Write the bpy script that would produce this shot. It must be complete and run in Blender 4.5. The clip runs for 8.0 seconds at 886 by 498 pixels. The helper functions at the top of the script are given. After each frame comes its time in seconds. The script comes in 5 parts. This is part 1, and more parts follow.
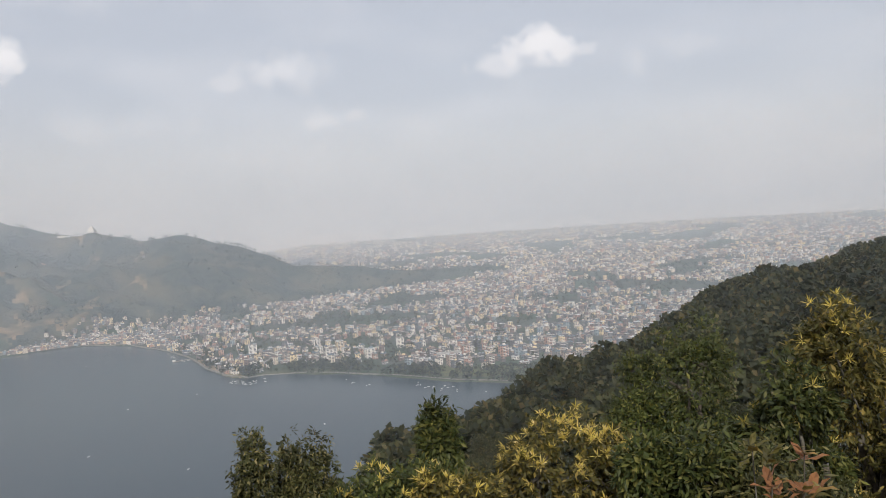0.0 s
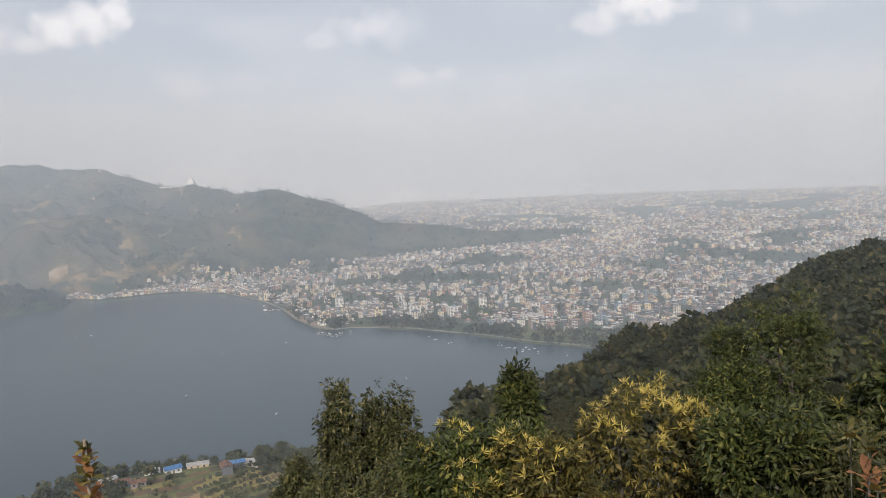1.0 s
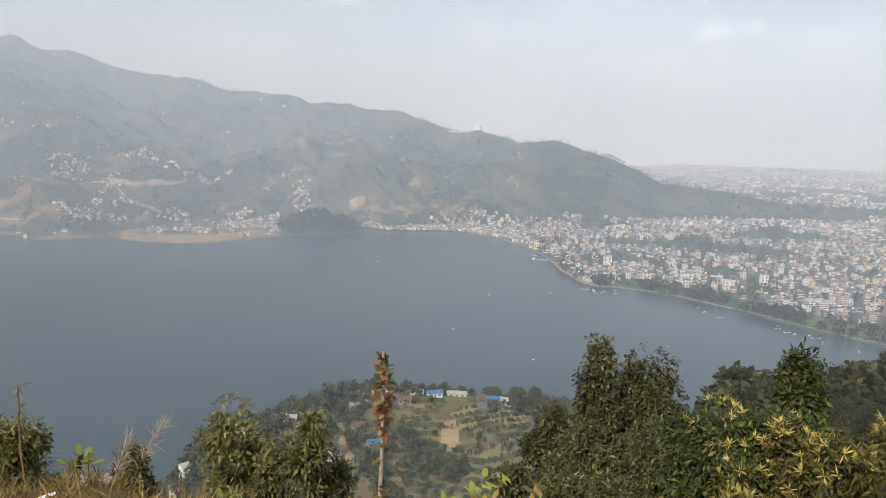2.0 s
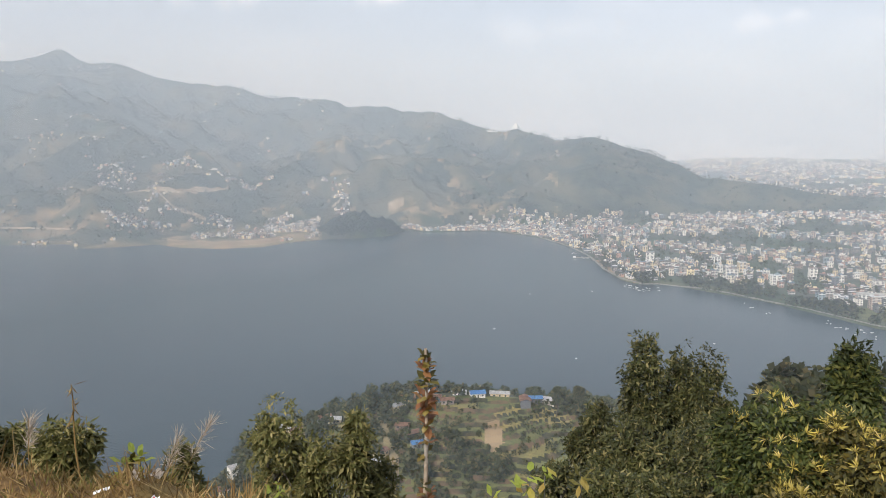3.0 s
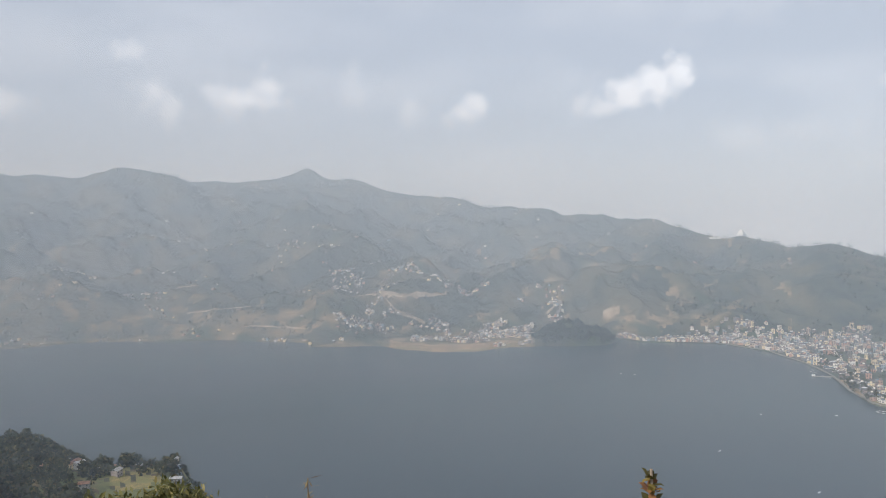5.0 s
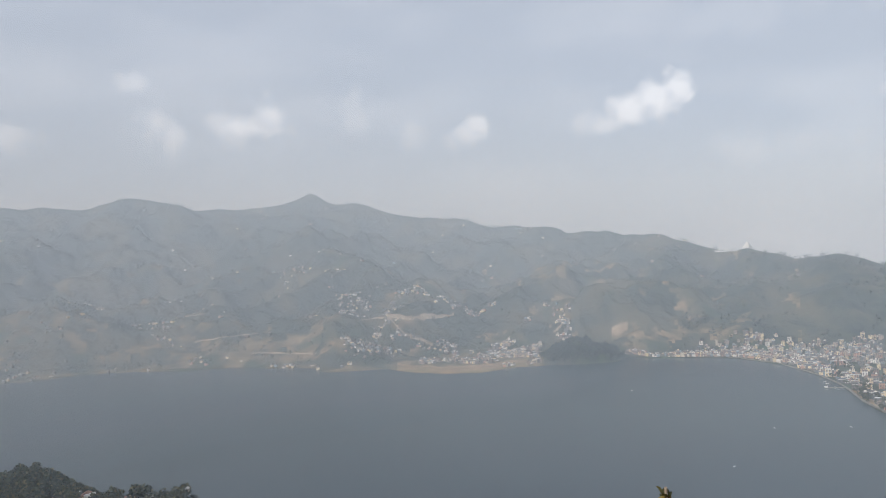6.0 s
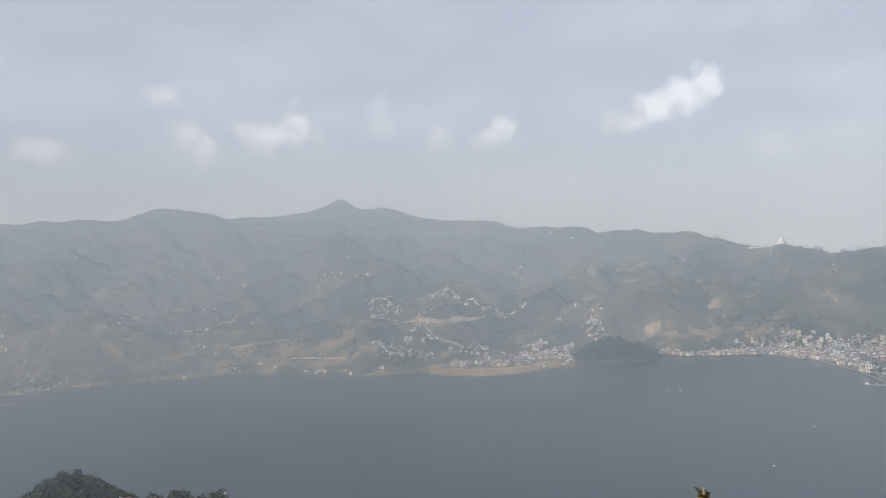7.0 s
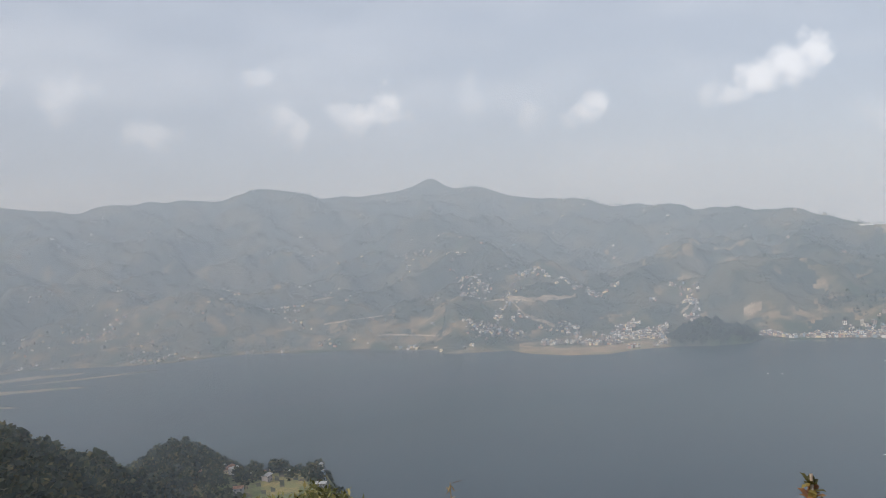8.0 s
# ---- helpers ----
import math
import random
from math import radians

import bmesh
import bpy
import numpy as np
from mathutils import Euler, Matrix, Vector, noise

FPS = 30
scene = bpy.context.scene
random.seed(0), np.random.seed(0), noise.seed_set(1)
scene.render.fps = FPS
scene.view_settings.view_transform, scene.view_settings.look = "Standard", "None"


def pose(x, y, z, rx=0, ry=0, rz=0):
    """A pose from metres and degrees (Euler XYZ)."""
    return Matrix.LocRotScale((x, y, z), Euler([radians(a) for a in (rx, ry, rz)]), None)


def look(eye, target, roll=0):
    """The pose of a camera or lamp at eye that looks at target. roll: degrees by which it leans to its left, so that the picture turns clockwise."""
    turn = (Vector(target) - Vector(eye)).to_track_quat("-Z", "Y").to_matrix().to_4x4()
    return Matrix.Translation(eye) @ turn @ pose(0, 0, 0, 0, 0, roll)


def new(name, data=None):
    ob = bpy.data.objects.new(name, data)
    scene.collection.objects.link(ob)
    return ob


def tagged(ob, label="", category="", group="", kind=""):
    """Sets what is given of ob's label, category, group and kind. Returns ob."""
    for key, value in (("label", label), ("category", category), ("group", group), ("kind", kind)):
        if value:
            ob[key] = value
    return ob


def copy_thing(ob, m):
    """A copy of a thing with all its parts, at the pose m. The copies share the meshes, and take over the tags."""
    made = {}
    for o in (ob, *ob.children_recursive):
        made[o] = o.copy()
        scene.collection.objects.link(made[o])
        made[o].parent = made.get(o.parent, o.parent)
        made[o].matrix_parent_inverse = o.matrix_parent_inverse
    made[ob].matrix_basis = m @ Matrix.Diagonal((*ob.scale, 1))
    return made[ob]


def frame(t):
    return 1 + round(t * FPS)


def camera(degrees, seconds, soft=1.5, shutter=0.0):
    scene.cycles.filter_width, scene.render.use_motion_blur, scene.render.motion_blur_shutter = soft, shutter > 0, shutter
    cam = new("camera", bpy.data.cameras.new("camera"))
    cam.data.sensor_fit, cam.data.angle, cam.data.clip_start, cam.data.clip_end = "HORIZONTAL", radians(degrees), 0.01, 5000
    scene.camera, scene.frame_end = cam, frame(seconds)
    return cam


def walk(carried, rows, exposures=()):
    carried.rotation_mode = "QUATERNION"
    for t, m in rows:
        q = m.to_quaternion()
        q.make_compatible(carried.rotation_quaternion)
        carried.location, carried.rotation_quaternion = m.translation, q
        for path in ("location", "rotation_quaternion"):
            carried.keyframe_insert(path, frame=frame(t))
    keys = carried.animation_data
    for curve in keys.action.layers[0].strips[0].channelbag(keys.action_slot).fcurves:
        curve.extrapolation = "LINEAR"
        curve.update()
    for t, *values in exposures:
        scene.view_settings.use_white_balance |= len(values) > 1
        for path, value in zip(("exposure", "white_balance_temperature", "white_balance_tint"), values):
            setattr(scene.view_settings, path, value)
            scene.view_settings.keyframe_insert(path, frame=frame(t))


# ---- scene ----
# ---------------------------------------------------------------- camera
EYE = 300.0                      # above the lake, which lies at z = 0
cam = camera(61.2, 8.0, soft=0.85)
# seconds, step to the right of the pivot, step up, yaw, pitch, roll
ROWS = [
    (0.0, 0.24, 0.00, 0.36, -3.31, -4.04),
    (0.5, 0.27, 0.00, -3.54, -2.81, -3.91),
    (1.0, 0.21, 0.03, 7.06, -5.96, -2.57),
    (1.5, 0.12, 0.03, 18.81, -7.25, -0.18),
    (2.0, 0.05, 0.02, 27.78, -9.22, 1.24),
    (2.2, 0.03, 0.01, 29.21, -9.62, -0.04),
    (3.3, 0.05, -0.03, 32.51, -8.93, -0.26),
    (3.5, 0.04, -0.04, 35.36, -9.39, 0.26),
    (4.0, 0.01, -0.03, 40.65, -8.37, 0.93),
    (4.5, -0.02, -0.02, 46.13, -3.14, 0.07),
    (4.7, -0.02, -0.01, 46.76, -1.94, -0.32),
    (6.0, -0.02, 0.00, 47.40, 0.78, -2.49),
    (6.5, -0.02, 0.00, 48.71, 1.18, -3.67),
    (7.0, -0.02, 0.00, 49.62, 1.11, -3.73),
    (7.5, -0.03, 0.00, 51.29, 1.15, -4.16),
    (8.0, -0.05, -0.01, 56.58, -0.10, -3.76),
]
STEP = Vector((math.cos(radians(32)), math.sin(radians(32)), 0))


def held(side, up, yaw, pitch, roll):
    """The hand-held pose: a turn about the upright, a nod, and a lean."""
    return Matrix.Translation(STEP * side + Vector((0, 0, EYE + up))) @ pose(0, 0, 0, 0, 0, yaw) @ pose(0, 0, 0, 90 + pitch) @ pose(0, 0, 0, 0, 0, roll)


walk(cam, [(t, held(s, u, y, p, r)) for t, s, u, y, p, r in ROWS],
     exposures=[(0.0, -0.18, 6130, 11), (0.8, -0.18, 6130, 11), (1.5, 0.0, 6040, 10), (3.5, 0.21, 5960, 9), (4.0, 0.27, 5940, 9), (4.5, 0.05, 5900, 9), (6.0, -0.20, 5880, 9), (8.0, -0.19, 5880, 9)])

# ---------------------------------------------------------------- sky, sun, haze
SUN_AZ, SUN_EL = 178.0, 38.0     # degrees to the left of the first view, and above the horizon


def bearing(az, el=0.0):
    a, e = radians(az), radians(el)
    return Vector((-math.sin(a) * math.cos(e), math.cos(a) * math.cos(e), math.sin(e)))


world = bpy.data.worlds.new("sky")
scene.world = world
world.use_nodes = True
wt = world.node_tree
wt.nodes.clear()


def wmath(op, a, b=None, clamp=False):
    n = wt.nodes.new("ShaderNodeMath")
    n.operation, n.use_clamp = op, clamp
    for i, v in enumerate((a, b)):
        if v is None:
            continue
        if isinstance(v, (int, float)):
            n.inputs[i].default_value = v
        else:
            wt.links.new(v, n.inputs[i])
    return n.outputs[0]


w_out = wt.nodes.new("ShaderNodeOutputWorld")
w_bg = wt.nodes.new("ShaderNodeBackground")
w_sky = wt.nodes.new("ShaderNodeTexSky")
w_sky.sky_type, w_sky.sun_disc = "NISHITA", False
w_sky.sun_elevation, w_sky.sun_rotation = radians(SUN_EL), radians(-SUN_AZ)
w_sky.altitude, w_sky.air_density, w_sky.dust_density = 800, 1.0, 5.0
w_co = wt.nodes.new("ShaderNodeTexCoord")
w_noise = wt.nodes.new("ShaderNodeTexNoise")
w_noise.inputs["Scale"].default_value, w_noise.inputs["Detail"].default_value, w_noise.inputs["Roughness"].default_value = 24.0, 9.0, 0.62
wt.links.new(w_co.outputs["Generated"], w_noise.inputs["Vector"])
w_rough = wmath("SUBTRACT", w_noise.outputs["Fac"], 0.5)

# clouds: azimuth, elevation, half width, half height (degrees), thickness
CLOUDS = [
    (34.6, 9.6, 1.6, 0.9, 0.6), (33.0, 10.2, 2.1, 1.2, 1.0), (31.2, 10.9, 2.0, 1.4, 1.0), (29.6, 11.7, 1.2, 1.3, 1.0), (36.6, 9.8, 1.2, 1.1, 0.4),
    (45.3, 9.3, 1.4, 1.0, 0.9), (44.6, 9.9, 1.0, 0.8, 0.8), (49.3, 9.9, 1.1, 1.3, 0.4), (53.6, 11.3, 1.1, 1.9, 0.3),
    (61.5, 10.2, 2.1, 1.3, 0.85), (59.8, 10.9, 1.5, 1.5, 0.9), (63.6, 10.7, 1.8, 1.0, 0.5), (68.0, 10.6, 1.5, 1.4, 0.6), (66.9, 9.7, 1.1, 1.2, 0.5), (69.5, 13.2, 1.6, 0.9, 0.5),
    (77.0, 9.4, 1.9, 1.1, 0.45), (82.6, 12.0, 2.0, 2.0, 0.5), (87.0, 13.0, 1.3, 1.0, 0.5),
    (-7.5, 11.3, 2.3, 1.4, 1.0), (-9.7, 10.9, 1.9, 1.0, 0.9), (-5.0, 10.2, 2.2, 0.9, 0.5), (12.5, 10.8, 2.8, 1.3, 0.5), (15.8, 9.9, 2.6, 0.9, 0.4), (9.7, 10.6, 2.2, 1.4, 0.3),
    (8.3, 7.0, 1.6, 0.9, 0.45), (6.6, 7.1, 1.2, 0.7, 0.4), (1.9, 6.5, 1.5, 0.9, 0.25), (-15.0, 9.7, 1.0, 1.2, 0.3), (-18.8, 10.2, 3.6, 1.0, 0.22),
    (20.5, 7.2, 3.5, 1.1, 0.25), (25.5, 7.0, 2.5, 1.2, 0.25), (24.5, 16.0, 7.0, 1.5, 0.14), (12.0, 17.0, 6.0, 1.3, 0.16),
]
w_mask = None
for c_az, c_el, c_w, c_h, c_d in CLOUDS:
    turn = wt.nodes.new("ShaderNodeVectorRotate")
    turn.rotation_type = "Z_AXIS"
    turn.inputs["Angle"].default_value = radians(-c_az)
    wt.links.new(w_co.outputs["Generated"], turn.inputs["Vector"])
    sep = wt.nodes.new("ShaderNodeSeparateXYZ")
    wt.links.new(turn.outputs[0], sep.inputs[0])
    dx = wmath("DIVIDE", sep.outputs[0], math.sin(radians(c_w)))
    dz = wmath("DIVIDE", wmath("SUBTRACT", sep.outputs[2], math.sin(radians(c_el))), math.sin(radians(c_h)))
    ahead = wmath("GREATER_THAN", sep.outputs[1], 0.0)
    rr = wmath("SQRT", wmath("ADD", wmath("MULTIPLY", dx, dx), wmath("MULTIPLY", dz, dz)))
    body = wmath("ADD", wmath("SUBTRACT", 1.12, rr), wmath("MULTIPLY", w_rough, 3.4))
    soft = wmath("MULTIPLY", wmath("MULTIPLY", wmath("MULTIPLY", body, 1.2, True), ahead), c_d)
    w_mask = soft if w_mask is None else wmath("MAXIMUM", w_mask, soft)
# thin drifting veils between the clouds
w_map = wt.nodes.new("ShaderNodeMapping")
w_map.inputs["Scale"].default_value = (3.0, 3.0, 9.0)
wt.links.new(w_co.outputs["Generated"], w_map.inputs["Vector"])
w_veil = wt.nodes.new("ShaderNodeTexNoise")
w_veil.inputs["Scale"].default_value, w_veil.inputs["Detail"].default_value = 1.3, 7.0
wt.links.new(w_map.outputs[0], w_veil.inputs["Vector"])
w_thin = wmath("MULTIPLY", wmath("MULTIPLY", wmath("SUBTRACT", w_veil.outputs["Fac"], 0.46), 2.6, True), 0.36)
w_mask = wmath("MAXIMUM", w_mask, w_thin)
w_tint = wt.nodes.new("ShaderNodeMix")
w_tint.data_type = "RGBA"
w_tint.inputs["Factor"].default_value = 0.84     # the white of a hazy sky over the blue
w_tint.inputs["B"].default_value = (5.25, 5.4, 5.75, 1)
wt.links.new(w_sky.outputs[0], w_tint.inputs["A"])
w_mix = wt.nodes.new("ShaderNodeMix")
w_mix.data_type = "RGBA"
w_mix.inputs["B"].default_value = (8.7, 8.45, 8.3, 1)
wt.links.new(w_tint.outputs["Result"], w_mix.inputs["A"])
wt.links.new(w_mask, w_mix.inputs["Factor"])
wt.links.new(w_mix.outputs["Result"], w_bg.inputs["Color"])
w_bg.inputs["Strength"].default_value = 0.128
wt.links.new(w_bg.outputs[0], w_out.inputs["Surface"])

sun_data = bpy.data.lights.new("sun", "SUN")
sun_data.energy, sun_data.angle, sun_data.color = 4.0, radians(0.8), (1.0, 0.945, 0.86)
sun = new("sun", sun_data)
sun.matrix_world = look((0, 0, 0), -bearing(SUN_AZ, SUN_EL))


# ---------------------------------------------------------------- materials
def material(name, low, high, scale=1.0, rough=0.9, bump=0.0, detail=5.0, big=0.0, third=None, per=None, metal=0.0, dist=0.02, spec=0.3):
    """A surface of two colours mixed by grain, with larger stains, and a third colour by piece."""
    m = bpy.data.materials.new(name)
    m.use_nodes = True
    nt = m.node_tree
    b = nt.nodes["Principled BSDF"]
    b.inputs["Roughness"].default_value, b.inputs["Metallic"].default_value = rough, metal
    b.inputs["Specular IOR Level"].default_value = spec
    co = nt.nodes.new("ShaderNodeNewGeometry").outputs["Position"]
    n1 = nt.nodes.new("ShaderNodeTexNoise")
    n1.inputs["Scale"].default_value, n1.inputs["Detail"].default_value = scale, detail
    nt.links.new(co, n1.inputs["Vector"])
    ramp = nt.nodes.new("ShaderNodeValToRGB")
    ramp.color_ramp.elements[0].position, ramp.color_ramp.elements[1].position = 0.33, 0.67
    ramp.color_ramp.elements[0].color, ramp.color_ramp.elements[1].color = (*low, 1), (*high, 1)
    nt.links.new(n1.outputs["Fac"], ramp.inputs["Fac"])
    col = ramp.outputs[0]
    if third:
        if per == "island":
            fac = nt.nodes.new("ShaderNodeNewGeometry").outputs["Random Per Island"]
        elif per == "object":
            fac = nt.nodes.new("ShaderNodeObjectInfo").outputs["Random"]
        else:
            n2 = nt.nodes.new("ShaderNodeTexNoise")
            n2.inputs["Scale"].default_value, n2.inputs["Detail"].default_value = big or scale * 0.1, 4.0
            nt.links.new(co, n2.inputs["Vector"])
            r2 = nt.nodes.new("ShaderNodeMapRange")
            r2.inputs["From Min"].default_value, r2.inputs["From Max"].default_value = 0.45, 0.62
            nt.links.new(n2.outputs["Fac"], r2.inputs["Value"])
            fac = r2.outputs[0]
        mx = nt.nodes.new("ShaderNodeMix")
        mx.data_type = "RGBA"
        mx.inputs["B"].default_value = (*third, 1)
        nt.links.new(fac, mx.inputs["Factor"])
        nt.links.new(col, mx.inputs["A"])
        col = mx.outputs["Result"]
    nt.links.new(col, b.inputs["Base Color"])
    if bump:
        bp = nt.nodes.new("ShaderNodeBump")
        bp.inputs["Strength"].default_value, bp.inputs["Distance"].default_value = bump, dist
        nt.links.new(n1.outputs["Fac"], bp.inputs["Height"])
        nt.links.new(bp.outputs[0], b.inputs["Normal"])
    return m


def leafy(name, low, high, third, through_light=0.22, rough=0.55, patch=0.8):
    """Leaves: a colour for each leaf, some light coming through."""
    m = bpy.data.materials.new(name)
    m.use_nodes = True
    nt = m.node_tree
    b = nt.nodes["Principled BSDF"]
    out = nt.nodes["Material Output"]
    isl = nt.nodes.new("ShaderNodeNewGeometry").outputs["Random Per Island"]
    ramp = nt.nodes.new("ShaderNodeValToRGB")
    e = ramp.color_ramp.elements
    e[0].color, e[1].color = (*low, 1), (*third, 1)
    e[0].position, e[1].position = 0.0, 1.0
    mid = e.new(0.75)
    mid.color = (*high, 1)
    nt.links.new(isl, ramp.inputs["Fac"])
    n1 = nt.nodes.new("ShaderNodeTexNoise")
    n1.inputs["Scale"].default_value, n1.inputs["Detail"].default_value = patch, 4.0
    nt.links.new(nt.nodes.new("ShaderNodeNewGeometry").outputs["Position"], n1.inputs["Vector"])
    hs = nt.nodes.new("ShaderNodeHueSaturation")
    mr = nt.nodes.new("ShaderNodeMapRange")
    mr.inputs["From Min"].default_value, mr.inputs["From Max"].default_value = 0.3, 0.7
    mr.inputs["To Min"].default_value, mr.inputs["To Max"].default_value = 0.55, 1.45
    nt.links.new(n1.outputs["Fac"], mr.inputs["Value"])
    nt.links.new(mr.outputs[0], hs.inputs["Value"])
    nt.links.new(ramp.outputs[0], hs.inputs["Color"])
    nt.links.new(hs.outputs[0], b.inputs["Base Color"])
    b.inputs["Roughness"].default_value, b.inputs["Specular IOR Level"].default_value = rough, 0.25
    tr = nt.nodes.new("ShaderNodeBsdfTranslucent")
    nt.links.new(hs.outputs[0], tr.inputs["Color"])
    mix = nt.nodes.new("ShaderNodeMixShader")
    mix.inputs[0].default_value = through_light
    nt.links.new(b.outputs[0], mix.inputs[1])
    nt.links.new(tr.outputs[0], mix.inputs[2])
    nt.links.new(mix.outputs[0], out.inputs["Surface"])
    return m


def haze_material(name, density):
    m = bpy.data.materials.new(name)
    m.use_nodes = True
    nt = m.node_tree
    nt.nodes.clear()
    out = nt.nodes.new("ShaderNodeOutputMaterial")
    vs = nt.nodes.new("ShaderNodeVolumeScatter")
    vs.inputs["Color"].default_value = (0.74, 0.87, 1.0, 1)
    vs.inputs["Density"].default_value = density
    vs.inputs["Anisotropy"].default_value = -0.2
    nt.links.new(vs.outputs[0], out.inputs["Volume"])
    return m


M_GRASS = material("dry_grass_soil", (0.085, 0.05, 0.02), (0.27, 0.155, 0.055), 14.0, 0.95, 0.8, 9.0, 1.2, (0.17, 0.115, 0.04))
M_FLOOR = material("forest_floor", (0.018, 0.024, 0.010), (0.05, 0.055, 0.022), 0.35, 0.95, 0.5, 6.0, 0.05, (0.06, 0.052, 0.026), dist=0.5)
M_FIELD = material("ripe_terrace", (0.15, 0.125, 0.04), (0.27, 0.21, 0.075), 0.25, 0.95, 0.3, 8.0, 0.05, (0.16, 0.15, 0.05), dist=0.3)
M_FIELD_GREEN = material("green_terrace", (0.065, 0.075, 0.025), (0.13, 0.13, 0.045), 0.25, 0.95, 0.3, 8.0, 0.05, (0.13, 0.13, 0.045), dist=0.3)
M_FIELD_BROWN = material("stubble_terrace", (0.10, 0.085, 0.04), (0.20, 0.15, 0.075), 0.25, 0.95, 0.3, 8.0, 0.05, (0.11, 0.12, 0.04), dist=0.3)
M_MEADOW = material("bare_brown_meadow", (0.20, 0.135, 0.075), (0.36, 0.26, 0.15), 0.02, 0.95, 0.2, 8.0, 0.012, (0.19, 0.16, 0.085), dist=0.5)
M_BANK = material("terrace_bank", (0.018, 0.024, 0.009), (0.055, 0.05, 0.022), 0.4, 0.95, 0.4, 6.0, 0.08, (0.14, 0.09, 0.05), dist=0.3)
# the mountain's colour is shifted bluer, with some haze tint in it
M_SLOPE = material("wooded_mountain", (0.018, 0.025, 0.018), (0.052, 0.060, 0.040), 0.035, 0.95, 1.0, 9.0, 0.007, (0.095, 0.088, 0.055), dist=9.0)
M_FARM = material("farmland", (0.05, 0.055, 0.030), (0.30, 0.225, 0.135), 0.022, 0.95, 0.3, 10.0, 0.008, (0.035, 0.048, 0.022), dist=1.0)
M_TOWN = material("town_ground", (0.03, 0.042, 0.022), (0.09, 0.085, 0.065), 0.02, 0.95, 0.2, 8.0, 0.006, (0.05, 0.07, 0.03), dist=1.0)
M_SHORE = material("shore_grass", (0.05, 0.06, 0.028), (0.12, 0.115, 0.06), 0.03, 0.95, 0.2, 6.0, 0.01, (0.05, 0.065, 0.03), dist=0.5)


def water_material():
    m = material("lake_water", (0.014, 0.026, 0.034), (0.020, 0.034, 0.042), 0.004, 0.25, 0.0, 3.0)
    nt = m.node_tree
    b = nt.nodes["Principled BSDF"]
    b.inputs["IOR"].default_value, b.inputs["Specular IOR Level"].default_value = 1.33, 0.36
    n = nt.nodes.new("ShaderNodeTexNoise")
    n.inputs["Scale"].default_value, n.inputs["Detail"].default_value = 0.35, 6.0
    nt.links.new(nt.nodes.new("ShaderNodeNewGeometry").outputs["Position"], n.inputs["Vector"])
    bp = nt.nodes.new("ShaderNodeBump")
    bp.inputs["Strength"].default_value, bp.inputs["Distance"].default_value = 0.35, 0.6
    nt.links.new(n.outputs["Fac"], bp.inputs["Height"])
    nt.links.new(bp.outputs[0], b.inputs["Normal"])
    return m


M_WATER = water_material()


# ---------------------------------------------------------------- land
def vnoise(x, y, seed=0):
    """Smooth noise from 0 to 1 over arrays of places."""
    xi, yi = np.floor(x).astype(np.int64), np.floor(y).astype(np.int64)
    fx, fy = x - xi, y - yi
    fx, fy = fx * fx * (3 - 2 * fx), fy * fy * (3 - 2 * fy)

    def lattice(i, j):
        h = (i * 374761393 + j * 668265263 + seed * 1442695041) & 0xFFFFFFFF
        h = ((h ^ (h >> 13)) * 1274126177) & 0xFFFFFFFF
        return ((h ^ (h >> 16)) & 0xFFFF) / 65535.0
    a = lattice(xi, yi) * (1 - fx) + lattice(xi + 1, yi) * fx
    b = lattice(xi, yi + 1) * (1 - fx) + lattice(xi + 1, yi + 1) * fx
    return a * (1 - fy) + b * fy


def fbm(x, y, seed=0, octaves=4):
    total, amp = np.zeros_like(x), 0.5
    for k in range(octaves):
        total += amp * (vnoise(x * 2 ** k, y * 2 ** k, seed + k) - 0.5)
        amp *= 0.5
    return total


def ease(s):
    s = np.clip(s, 0, 1)
    return s * s * (3 - 2 * s)


# far side of the lake, by azimuth: distance of the shore, foot of the hills, crest distance and height angle
SHORE = [(-180, 1500), (-40, 1480), (-12, 1290), (-6, 1225), (-4, 1210), (0.4, 1246), (4.7, 1315), (9, 1382), (12, 1422), (14.5, 1444), (15.7, 1434), (17.2, 1474), (18.6, 1580), (19.7, 1740),
         (21.2, 1875), (23.7, 2045), (26.5, 2140), (30, 2136), (32.2, 2136), (33.6, 2186), (34.2, 2134), (34.7, 2085), (37.8, 2050), (39.4, 2050), (42.6, 2006), (44.7, 1942), (47.8, 1950), (50.3, 2004),
         (52, 2082), (56.4, 2085), (57, 2108), (57.8, 2210), (60.9, 2255), (63.5, 2362), (66.7, 2335), (70, 2435), (72, 2475), (77, 2452), (80.8, 2512), (84.6, 2630), (92, 2690), (110, 2600), (180, 1500)]
FOOT = [(-180, 2800), (-3, 2760), (5, 2640), (13, 2480), (20, 2330), (25, 2300), (30, 2240), (34, 2200), (39, 2150), (41, 2230), (44, 2300), (47, 2290), (50, 2220), (52, 2150), (56, 2130), (58, 2240), (72, 2510), (84, 2670), (110, 2700), (180, 2800)]
